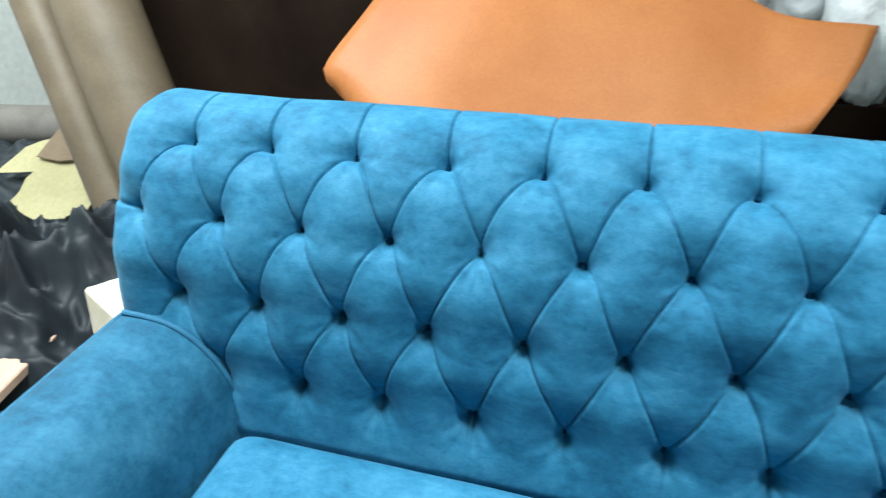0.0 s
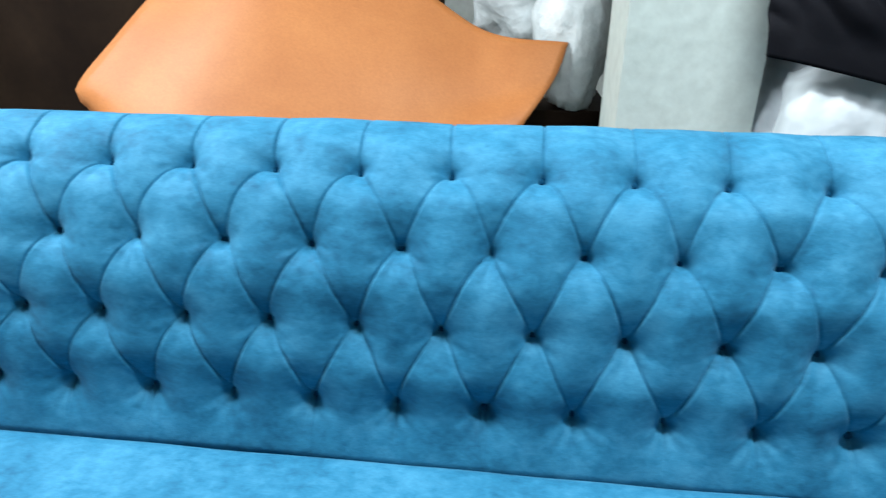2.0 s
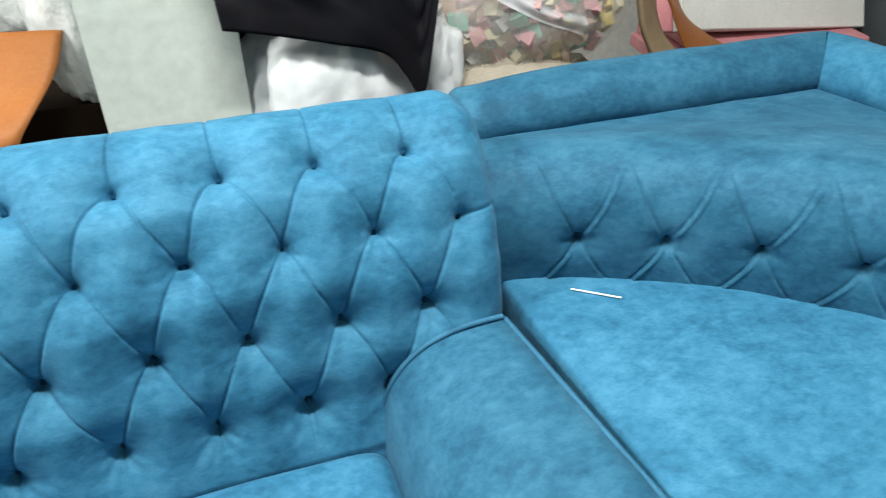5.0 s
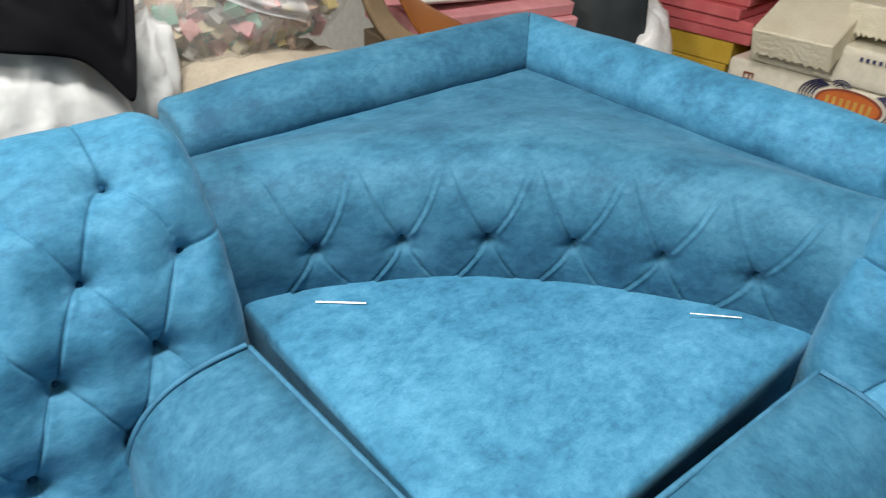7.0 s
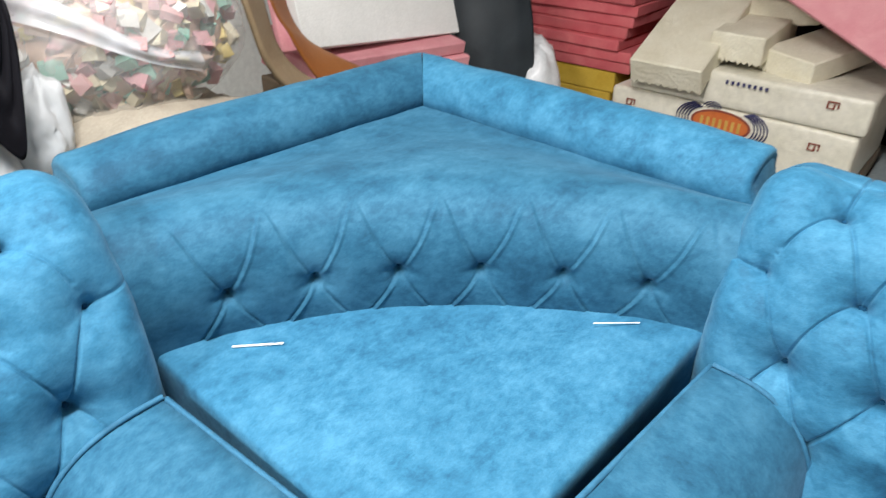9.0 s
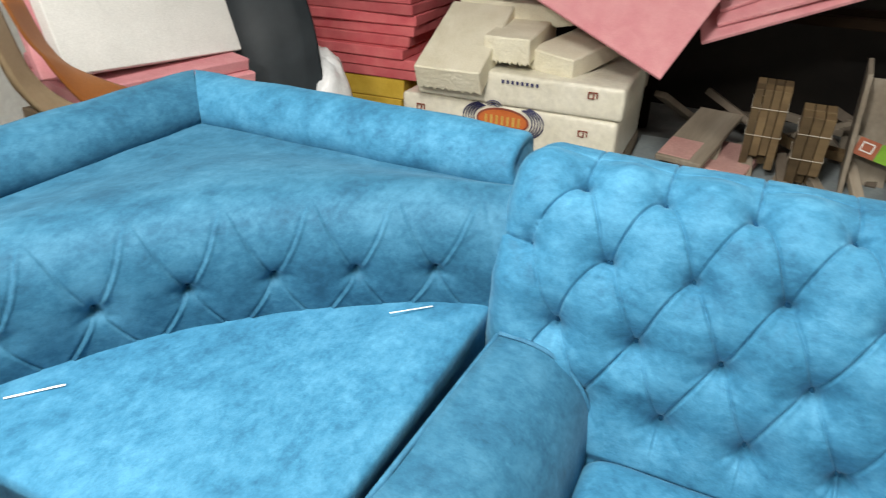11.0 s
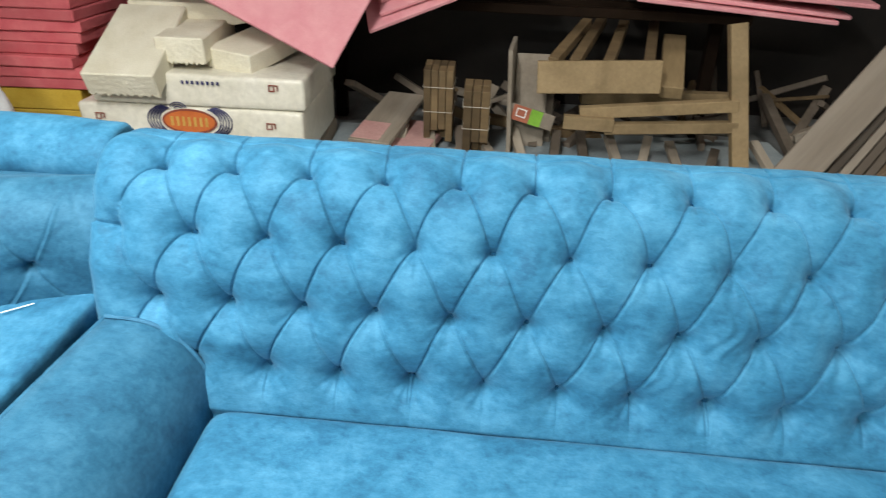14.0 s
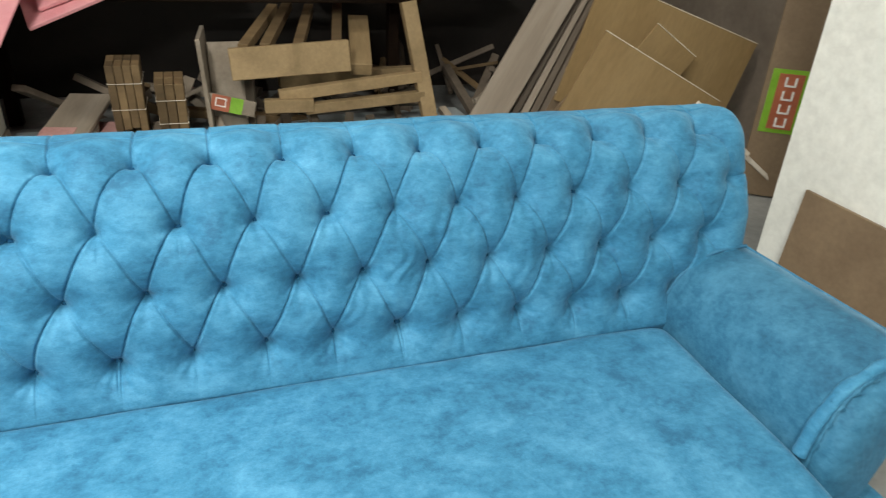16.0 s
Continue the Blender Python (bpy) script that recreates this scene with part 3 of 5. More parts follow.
def corner_back(parent):
    """Curved tufted front and the flat shelf behind it, as one upholstered sheet."""
    prof = spline([(0.985, 0.30, 3.0), (0.983, 0.52, 1.5), (0.978, 0.60, 0.75), (0.968, 0.675, 0.0), (0.974, 0.722, -0.45), (0.990, 0.755, -0.75), (1.020, 0.774, -1.05), (1.05, 0.778, -1.3)], 120)
    t = np.linspace(0, 1, 640)
    NT, NJ = 640, 160
    pts, aa, ww = np.zeros((NT, NJ, 3)), np.zeros((NT, NJ)), np.zeros((NT, NJ))
    corner = math.atan2(FAR_Y - CY, FAR_X - CX)
    for j in range(NJ):
        if j < 120:
            R, z, w = prof[j]
            lo, hi = math.asin((NEAR - CY) / R), math.acos((LEFT - CX) / R)
            th = lo + (hi - lo) * t
            rr = np.full(NT, R)
        else:
            s = (j - 119) / 40
            lo0, hi0 = math.asin((NEAR - CY) / 1.05), math.acos((LEFT - CX) / 1.05)
            lo1, hi1 = math.atan2(NEAR - CY, FAR_X - CX), math.atan2(FAR_Y - CY, LEFT - CX)
            th0, th1 = lo0 + (hi0 - lo0) * t, lo1 + (hi1 - lo1) * t
            th1[np.argmin(abs(th1 - corner))] = corner
            r1 = np.minimum((FAR_X - CX) / np.cos(th1), (FAR_Y - CY) / np.sin(th1))
            x = (1 - s) * 1.05 * np.cos(th0) + s * r1 * np.cos(th1)
            y = (1 - s) * 1.05 * np.sin(th0) + s * r1 * np.sin(th1)
            th, rr, z, w = np.arctan2(y, x), np.hypot(x, y), 0.778 + 0.003 * math.sin(s * 3.1), -3
        pts[:, j] = np.stack([CX + rr * np.cos(th), CY + rr * np.sin(th), np.full(NT, z)], -1)
        aa[:, j], ww[:, j] = (np.degrees(th) - 24.6) / 8.64, w
    ac = np.clip(aa, 0, 5)
    p, q = aa + ww / 2, aa - ww / 2
    rp, rq = p - np.round(p), q - np.round(q)
    inside = smooth01((aa + 0.7) / 0.2) * smooth01((5.7 - aa) / 0.2) * smooth01((ww + 0.97) / 0.25) * smooth01((1.25 - ww) / 0.5)
    near_k = np.clip(np.round(aa), 0, 5)
    r = np.hypot((aa - near_k) * S, ww * ROW)
    pit = 1 - np.exp(-((r / 0.023) ** 0.95))
    rays = 0.0012 * np.sin(6 * np.arctan2(ww * ROW, (aa - near_k) * S) + 2.0 * near_k) * np.exp(-((r - 0.02) / 0.012) ** 2)
    shelf = np.r_[np.ones(120), 1 - smooth01(np.arange(1, 41) / 40 / 0.7)][None, :]
    h = 0.030 * pit * shelf - 0.009 * np.exp(-((r / 0.010) ** 2)) + inside * (pleats(rp, rq, r, 0.65, 0.8) + rays + 0.0034 * np.exp(-(((rq * 0.119 + 0.0030) / 0.0026) ** 2)) * (1 - np.exp(-r / 0.02)))
    h += 0.003 * np.array([[wave(pp, 6, 1.0) for pp in col] for col in pts])
    n = grid_normals(pts)
    n *= np.sign(n[320, 150, 2])
    # Darker copy here too: the dim shelf and front are coloured in.
    return grid_mesh("backrest", pts + n * h[..., None], SHADEDNAP, parent)


def rim(parent, along_x):
    """One padded roll of the raised edge, mitred at the corner."""
    sec = spline([(-0.026, 0.762), (-0.038, 0.776), (-0.043, 0.798), (-0.032, 0.832), (0.004, 0.862), (0.056, 0.871), (0.088, 0.860), (0.100, 0.82), (0.100, 0.60), (0.100, 0.04)], 46)
    lo, hi = (LEFT - 0.006, FAR_X + 0.004) if along_x else (NEAR + 0.004, FAR_Y - 0.02)
    pts = np.zeros((64, 46, 3))
    for i, s in enumerate(np.linspace(0, 1, 64)):
        for j, (o, z) in enumerate(sec):
            puff = 0.004 * wave((s * 0.9 * (1 if along_x else -1), o, z), 7, 4.0)
            if along_x:
                end = FAR_X + o - 0.006
                x = lo + (end - lo) * s
                pts[i, j] = (x, FAR_Y - 0.02 + o + puff, z + puff)
            else:
                end = FAR_Y - 0.02 + o - 0.003
                y = lo + (end - lo) * s
                pts[i, j] = (FAR_X - 0.006 + o + puff, y, z + puff)
    # rounded end
    across, length = (1, 0) if along_x else (0, 1)
    c = pts[0, :24, across].mean()
    for k, (sh, sc) in enumerate(((0.0, 0.66), (0.003, 0.82), (0.008, 0.91), (0.016, 0.965), (0.026, 0.99))):
        high = smooth01((pts[k, :, 2] - 0.70) / 0.06)
        pts[k, :, across] = c + (pts[k, :, across] - c) * (1 - high * (1 - sc))
        pts[k, :, 2] = pts[k, :, 2] + (0.815 - pts[k, :, 2]) * (1 - sc) * high
        pts[k, :, length] = lo + sh
    pts[5:, :, length] = np.maximum(pts[5:, :, length], lo + 0.032)
    # the upper part of the end leans in over the shelf and droops
    near_end = np.clip(1 - np.arange(64) / 24, 0, 1)[:, None] ** 2
    pull, droop = (0.040, 0.30) if along_x else (0.040, 0.10)
    pts[..., length] += pull * smooth01((pts[..., 2] - 0.735) / 0.09) * near_end
    pts[..., 2] -= droop * np.maximum(pts[..., 2] - 0.765, 0) * near_end
    # The north roll's shade is put in with the darker copy.
    cloth = SHADEDNAP if along_x else VELVET
    ob = grid_mesh("rim_roll", pts, cloth, parent, flip=not along_x)
    cap = pts[0, :]
    mid = cap[:26].mean(0)
    rows = np.array([cap, mid + (cap - mid) * 0.5, mid + (cap - mid) * 0.02])
    rows[1:, :, length] -= 0.002
    grid_mesh("end_cap", rows, cloth, ob, flip=along_x)
    return ob


def corner_cushion(parent):
    arcs = []
    lo, hi = math.asin((NEAR + 0.004 - CY) / 0.972), math.acos((LEFT + 0.010 - CX) / 0.972)
    for k in range(61):
        th = lo + (hi - lo) * k / 60
        arcs.append((CX + 0.972 * math.cos(th), CY + 0.972 * math.sin(th)))
    x0, y0 = LEFT + 0.010, NEAR + 0.004
    left = [(x0, arcs[-1][1] + (y0 + 0.06 - arcs[-1][1]) * k / 30) for k in range(1, 31)]
    near = [(x0 + 0.06 + (arcs[0][0] - x0 - 0.06) * k / 30, y0) for k in range(0, 30)]
    out = np.array(arcs + left + near)
    mid = np.array([1.56, 0.62])
    rows = []
    for s, z in ((1.0, 0.40), (1.0, 0.50), (1.0, 0.565), (0.998, 0.582), (0.992, 0.591), (0.980, 0.597), (0.94, 0.600), (0.8, 0.602), (0.6, 0.603), (0.35, 0.604), (0.15, 0.605), (0.0, 0.605)):
        ring = mid + (out - mid) * s
        rows.append([(x, y, z + 0.003 * wave((x, y, 0), 8, 2.0) + 0.011 * math.exp(-(((x - 1.95) / 0.22) ** 2) - ((y - 0.38) / 0.22) ** 2)) for x, y in ring])
    pts = np.transpose(np.array(rows), (1, 0, 2))
    return grid_mesh("seat_cushion", pts, VELVET, parent, close_u=True)


corner = empty("corner_unit")
corner_back(corner)
rim(corner, True)
rim(corner, False)
corner_cushion(corner)
bm = bmesh.new()
prism(bm, [(LEFT + 0.02, NEAR + 0.02), (2.06, NEAR + 0.02), (2.06, 1.15), (LEFT + 0.02, 1.15)], 0.02, 0.42, 0.01, 2)
part("base", bm, VELVET, corner, "velvet-covered base frame")
for k in range(6):
    th = radians(24.6 + 8.64 * k)
    b = new("button", BUTTON_MESH)
    b.parent = corner
    b.matrix_local = pose(CX + 0.9755 * math.cos(th), CY + 0.9755 * math.sin(th), 0.675, 0, 0, math.degrees(th) - 90)
tagged(corner, "blue crushed-velvet corner seat with curved buttoned back and shelf", "sofa corner", "matching sofas of the corner set")

for x, y, z, turn, tip, wide in ((1.389, 0.872, 0.6055, -40, 0, 0.0036), (1.837, 0.471, 0.6160, -42, 2.5, 0.0020)):
    bm = bmesh.new()
    box(bm, Matrix.Identity(4), (0.082, wide, 0.0016), 0.0005)
    ob = finish("tape_strip", bm, CHALK)
    ob.matrix_world = pose(x, y, z, 0, tip, turn)
    tagged(ob, "thin white tape strip stuck on the corner seat cushion", "tape", "tape strips on the corner cushion")

# ---- things behind the long sofa ----


def sheet(name, rows, material, thick, nu=48, nv=36, parent=None, label=""):
    """A bent sheet through rows of control points, with thickness."""
    rows = [spline([(*p, 0) for p in r], nu)[:, :3] for r in rows]
    cols = np.array([spline([(*rows[k][i], 0) for k in range(len(rows))], nv)[:, :3] for i in range(nu)])
    ob = grid_mesh(name, cols, material, parent, label=label)
    mod = ob.modifiers.new("thickness", "SOLIDIFY")
    mod.thickness, mod.offset = thick, 0
    return ob


def blob(name, m, size, material, seed, rough=0.25, freq=1.6, fine=0.05, seg=40, parent=None, squash=0.6):
    """A soft filled sack: a lumpy flattened ball with creases."""
    bm = bmesh.new()
    bmesh.ops.create_uvsphere(bm, u_segments=seg, v_segments=seg // 2, radius=1.0)
    for v in bm.verts:
        p = v.co.copy()
        k = 1 + rough * wave(p, freq, seed) + fine * abs(wave(p, freq * 3.7, seed + 4)) * 2 + 0.4 * fine * wave(p, freq * 9, seed + 1)
        v.co = Vector((p.x * k * size[0], p.y * k * size[1], max(p.z * k, -squash) * size[2]))
    ob = finish(name, bm, material, parent, smooth=True)
    ob.matrix_world = m
    return ob


def drape(name, path, width, material, thick=0.006, seed=0.0, fold=0.03, freq=5.0, along=(1, 0, 0), label=""):
    """Cloth hanging along a path of points, spread along a direction, with folds growing downwards."""
    pth = spline([(*p, 0) for p in path], 40)[:, :3]
    al = np.array(along) / np.linalg.norm(along)
    d = np.gradient(pth, axis=0)
    n = np.cross(d, al)
    n /= np.linalg.norm(n, axis=1, keepdims=True) + 1e-9
    pts = np.zeros((44, 40, 3))
    for i in range(44):
        u = i / 43 - 0.5
        for j in range(40):
            v = j / 39
            f = fold * (0.35 + 0.65 * v) * (noise.noise(Vector((u * freq, v * 1.3, seed))) * 2 + 0.5 * noise.noise(Vector((u * freq * 2.7, v * 2.6, seed + 5))))
            pts[i, j] = pth[j] + al * u * width * (1 - 0.25 * v * abs(math.sin(seed))) + n[j] * f
    ob = grid_mesh(name, pts, material, label=label)
    mod = ob.modifiers.new("thickness", "SOLIDIFY")
    mod.thickness, mod.offset = thick, 0
    return ob


def roll(name, a, b, radius, material, seed=0.0, turns=True, label="", cat="fabric roll"):
    """A roll of sheet goods from end a to end b, with a spiral edge on its ends."""
    a, b = Vector(a), Vector(b)
    d = (b - a).normalized()
    s = d.cross(Vector((0, 1, 0.2))).normalized()
    q = s.cross(d)
    n = 44
    rows = []
    for k in range(24):
        t = k / 23
        ring = []
        for i in range(n):
            an = 2 * math.pi * i / n
            r = radius * (1 + 0.035 * (an / (2 * math.pi)) + 0.03 * noise.noise(Vector((math.cos(an), math.sin(an), 3 * t + seed))))
            ring.append(a + (b - a) * t + r * (math.cos(an) * s + math.sin(an) * q))
        rows.append(ring)
    for e in (0, -1):
        c = a if e == 0 else b
        inner = [[c + (p - c) * f for p in rows[e]] for f in (0.7, 0.68, 0.3)]
        inner[1] = [p + (0.02 if e == 0 else -0.02) * d for p in inner[1]]
        rows = inner[::-1] + rows if e == 0 else rows + inner
    pts = np.array([[list(p) for p in ring] + [list(ring[0])] for ring in rows])
    ob = grid_mesh(name, pts, material)
    return tagged(ob, label, cat)


roll("rexine_roll", (-1.45, 1.70, 0.0), (-2.46, 2.35, 1.9), 0.070, TAN_REXINE, 1.0, label="leaning roll of tan brown rexine beside the sofa")
roll("rexine_roll", (-1.25, 1.74, 0.0), (-2.20, 2.34, 1.9), 0.130, TAN_REXINE, 2.0, label="thick leaning roll of tan brown rexine beside the sofa")
# The shade on this board is in its near-black colour.
ob = solid("laminate_board", pose(-0.985, 2.615, 0.80, -4, 0, 3), (2.19, 0.03, 1.60), SHADEDBROWN, bevel=0.003)
tagged(ob, "tall brown laminate board standing behind the sofa, darkened for shade", "board")

ob = sheet(
    "rexine_sheet",
    [
        [(-0.72, 1.84, 0.70), (-0.52, 1.76, 0.56), (0.0, 1.84, 0.46), (0.36, 1.93, 0.55)],
        [(-0.775, 1.735, 0.765), (-0.48, 1.62, 0.62), (-0.02, 1.70, 0.58), (0.40, 1.86, 0.665)],
        [(-0.70, 1.86, 0.90), (-0.42, 1.78, 0.82), (0.0, 1.84, 0.77), (0.28, 1.92, 0.75), (0.495, 1.98, 0.79)],
        [(-0.57, 2.10, 1.10), (-0.28, 2.06, 1.12), (0.06, 2.09, 1.03), (0.30, 2.07, 0.90), (0.53, 2.05, 0.878)],
    ],
    ORANGE,
    0.004,
)
tagged(ob, "large curled sheet of orange rexine lying behind the sofa", "rexine sheet")

ob = solid("plywood_crate", pose(-0.1, 1.98, 0.24, 0, 0, 4), (0.9, 0.35, 0.48), BROWNBOARD, bevel=0.004)
tagged(ob, "dark brown board box standing under the orange sheet", "box")

ob = blob("polythene_bag", pose(0.545, 2.17, 0.90), (0.112, 0.12, 0.235), SILVERBAG, 3.0, 0.13, 1.9, 0.07, 64, squash=1.0)
tagged(ob, "crumpled silver-grey polythene bag stuffed beside the white pillar", "bag")
ob = blob("polythene_bag", pose(0.42, 2.40, 1.02), (0.20, 0.16, 0.24), SILVERBAG, 5.0, 0.25, 2.0, 0.10, 48, squash=1.0)
tagged(ob, "crumpled silver-grey polythene bag piled by the wall", "bag")
# Added box: carries the bags and fills the dark gap below them.
ob = solid("wooden_box", pose(0.44, 2.30, 0.335, 0, 0, 4), (0.46, 0.40, 0.67), SHADEDBROWN, bevel=0.004)
tagged(ob, "near-black box added in the dark gap under the polythene bags", "box")

bag = empty("cushion_bag")
pts = np.zeros((72, 56, 3))
for i in range(72):
    th = 2 * math.pi * i / 72
    for j in range(56):
        ph = math.pi * (j / 55 - 0.5)
        c, d, e = math.cos(th) * math.cos(ph), math.sin(th) * math.cos(ph), math.sin(ph)
        k = (abs(c) ** 5 + abs(d) ** 4 + abs(e) ** 4) ** -0.22
        p = Vector((c, d, e)) * k
        fold = 1 - 2.2 * abs(noise.noise(Vector((2.1 * p.x + 0.9 * p.z, 1.7 * p.y, 1.2 * p.z - 1.4 * p.x + 3.0))))
        fold2 = 1 - 2.2 * abs(noise.noise(Vector((4.3 * p.x - 2.0 * p.z, 3.7 * p.y, 3.1 * p.z + 8.0))))
        k *= 1 + 0.055 * fold + 0.025 * fold2
        sag = -0.10 * max(0.0, c * k) ** 1.5
        pts[i, j] = (1.150 + 0.165 * c * k, 1.650 + 0.115 * d * k, 0.690 + 0.205 * e * k + sag)
grid_mesh("cushion", pts, WHITEBAG, bag, close_u=True, label="white cushion filling")
skin = blob("polythene_skin", Matrix.Identity(4), (0.165, 0.120, 0.215), MILKY, 7.0, 0.16, 1.6, 0.07, 64, parent=bag, squash=0.85)
skin.matrix_local = pose(1.055, 1.745, 0.70)
skin = blob("polythene_skin", Matrix.Identity(4), (0.056, 0.075, 0.125), WHITEBAG, 9.0, 0.25, 2.2, 0.10, 40, parent=bag, squash=0.9)
skin.matrix_local = pose(1.39, 1.665, 0.755, 0, 12, 0)
tagged(bag, "white cushion filling in a crumpled clear polythene bag", "bag")
ob = solid("sack_bale", pose(1.12, 1.75, 0.245, 0, 0, 3), (0.46, 0.44, 0.49), CREAMCLOTH, bevel=0.03, seg=3)
tagged(ob, "pale sackcloth bale standing behind the corner seat", "bale")


def hanging_cloth(name, hem, top, rise, material, label):
    """Cloth thrown over things: a hem that sags in a lobe, and smooth broad folds going up and back."""
    line = spline([(x, z, 0) for x, z in hem], 110)
    pts = np.zeros((110, 60, 3))
    for i in range(110):
        x, z = line[i, :2]
        for j in range(60):
            v = j / 59
            zz = z + (top - z) * v
            f = 0.022 * math.sin(9 * x + 2.4 * v) + 0.012 * noise.noise(Vector((7 * x, 3 * v, 0.7))) + 0.016 * (1 - 2.2 * abs(noise.noise(Vector((9 * x + 4 * v, 5 * v - 3 * x, 2.1))))) * min(1, 5 * v) - 0.03 * math.sin(math.pi * min(1, v * 1.5)) * math.exp(-((x - 1.22) / 0.09) ** 2)
            pts[i, j] = (x + 0.04 * v * math.sin(5 * x), 1.535 + rise * v**1.4 + f, zz)
    ob = grid_mesh(name, pts, material)
    mod = ob.modifiers.new("thickness", "SOLIDIFY")
    mod.thickness, mod.offset = 0.006, 0
    return tagged(ob, label, "cloth")


hanging_cloth("black_cloth", [(0.90, 0.938), (0.96, 0.928), (1.03, 0.914), (1.11, 0.898), (1.19, 0.880), (1.235, 0.858), (1.268, 0.815), (1.295, 0.772), (1.307, 0.764), (1.320, 0.79), (1.335, 0.86), (1.350, 0.95), (1.355, 1.02)], 1.42, 0.10, BLACKCLOTH, "black cloth draped over the white cushion bag")
# Added backing for the cloth, near black like the shade behind it.
ob = solid("wooden_box", pose(1.12, 2.08, 0.70, 0, 0, 2), (0.46, 0.24, 1.40), SHADEDBROWN, bevel=0.004)
tagged(ob, "tall near-black box added behind the draped black cloth", "box")

# bag of foam scraps
scraps = empty("foam_scrap_bag")
rng = random.Random(5)
TINTS = [("pink", (0.72, 0.42, 0.42)), ("mint", (0.30, 0.56, 0.46)), ("cream", (0.72, 0.66, 0.48)), ("yellow", (0.66, 0.54, 0.22)), ("white", (0.74, 0.73, 0.69)), ("grey", (0.42, 0.43, 0.41)), ("peach", (0.64, 0.46, 0.36)), ("rose", (0.55, 0.30, 0.32))]
SCRAP_MATS = [plain(f"{nm}_foam_scrap", tuple(0.95 * v for v in c), tuple(min(0.88, 1.15 * v) for v in c), 0.9, 20, 200, 0.5, 0.003, vary=0.3) for nm, c in TINTS]
BAG_C, BAG_R = Vector((1.645, 1.815, 0.905)), Vector((0.325, 0.215, 0.215))
piles = {k: bmesh.new() for k in range(len(SCRAP_MATS))}
for k in range(760):
    u = Vector((rng.gauss(0, 1), rng.gauss(0, 1), rng.gauss(0, 1))).normalized() * (0.80 + 0.20 * rng.random())
    kk = 1 + 0.10 * wave(u, 1.4, 11.0)
    p = Vector((u.x * BAG_R.x * kk, u.y * BAG_R.y * kk, u.z * BAG_R.z * kk)) * 0.96
    sx, sy, sz = (rng.uniform(0.020, 0.048) for _ in range(3))
    m = Matrix.Translation(p) @ Euler((rng.random() * 6, rng.random() * 6, rng.random() * 6)).to_matrix().to_4x4()
    bm = piles[rng.choice((0, 0, 1, 1, 2, 2, 3, 3, 4, 5, 6, 6, 7, 7))]
    r = bmesh.ops.create_cube(bm, size=1.0, matrix=m @ Matrix.Diagonal((sx, sy, 0.75 * sz, 1)))
    for v in r["verts"]:
        v.co += Vector((rng.uniform(-1, 1), rng.uniform(-1, 1), rng.uniform(-1, 1))) * 0.004
for k, bm in piles.items():
    part("foam_scrap", bm, SCRAP_MATS[k], scraps, f"{TINTS[k][0]} foam offcuts").matrix_local = Matrix.Translation(BAG_C)
    scraps.children[-1]["kind"] = "stuff"
core = blob("scrap_filling", Matrix.Identity(4), tuple(0.86 * v for v in BAG_R), SCRAP_MATS[6], 11.0, 0.10, 1.4, 0.03, 32, parent=scraps, squash=1.2)
core.matrix_local = Matrix.Translation(BAG_C)
skin = blob("polythene_skin", Matrix.Identity(4), tuple(1.04 * v for v in BAG_R), HAZE, 11.0, 0.10, 1.4, 0.03, 64, parent=scraps, squash=1.2)
skin.matrix_local = Matrix.Translation(BAG_C)
band = np.zeros((40, 12, 3))
for i in range(40):
    for j in range(12):
        u, v = i / 39, j / 11 - 0.5
        x, z = -0.86 + 1.22 * u, 0.62 - 0.86 * u + 0.05 * math.sin(7 * u) + v * (0.26 + 0.08 * math.sin(5 * u + 1))
        y = -math.sqrt(max(0.05, 1 - x * x - z * z))
        k = 1.06 + 0.025 * noise.noise(Vector((5 * u, 3 * v, 2.0))) + 0.02 * math.cos(9 * v)
        band[i, j] = BAG_C + Vector((x * BAG_R.x * k, y * BAG_R.y * k, z * BAG_R.z * k))
grid_mesh("polythene_fold", band, MILKY, scraps, label="milky doubled fold of polythene")
tagged(scraps, "clear polythene bag full of multicoloured foam offcuts", "bag")
ob = blob("cream_sack", pose(1.64, 1.70, 0.525), (0.38, 0.26, 0.25), CREAMCLOTH, 13.0, 0.18, 1.3, 0.05, 48, squash=1.0)
tagged(ob, "cream sack lying under the bag of foam offcuts", "sack")
ob = solid("sack_bale", pose(1.68, 1.72, 0.165, 0, 0, -4), (0.60, 0.50, 0.33), CREAMCLOTH, bevel=0.03, seg=3)
tagged(ob, "pale sackcloth bale on the floor under sacks", "bale")

# curled offcuts, white foam and pink foam behind the corner
ob = sheet(
    "curled_rexine",
    [
        [(1.955, 1.72, 1.03), (1.972, 1.72, 0.962), (1.991, 1.72, 0.887), (2.011, 1.72, 0.813), (2.037, 1.72, 0.763), (2.063, 1.72, 0.723), (2.12, 1.73, 0.66)],
        [(2.065, 1.80, 1.01), (2.078, 1.80, 0.940), (2.093, 1.80, 0.868), (2.111, 1.80, 0.808), (2.149, 1.80, 0.748), (2.214, 1.80, 0.690), (2.30, 1.81, 0.65)],
    ],
    BEIGE_REXINE, 0.016, 40, 12,
)
tagged(ob, "thick curled strip of beige rexine behind the corner seat", "rexine strip")
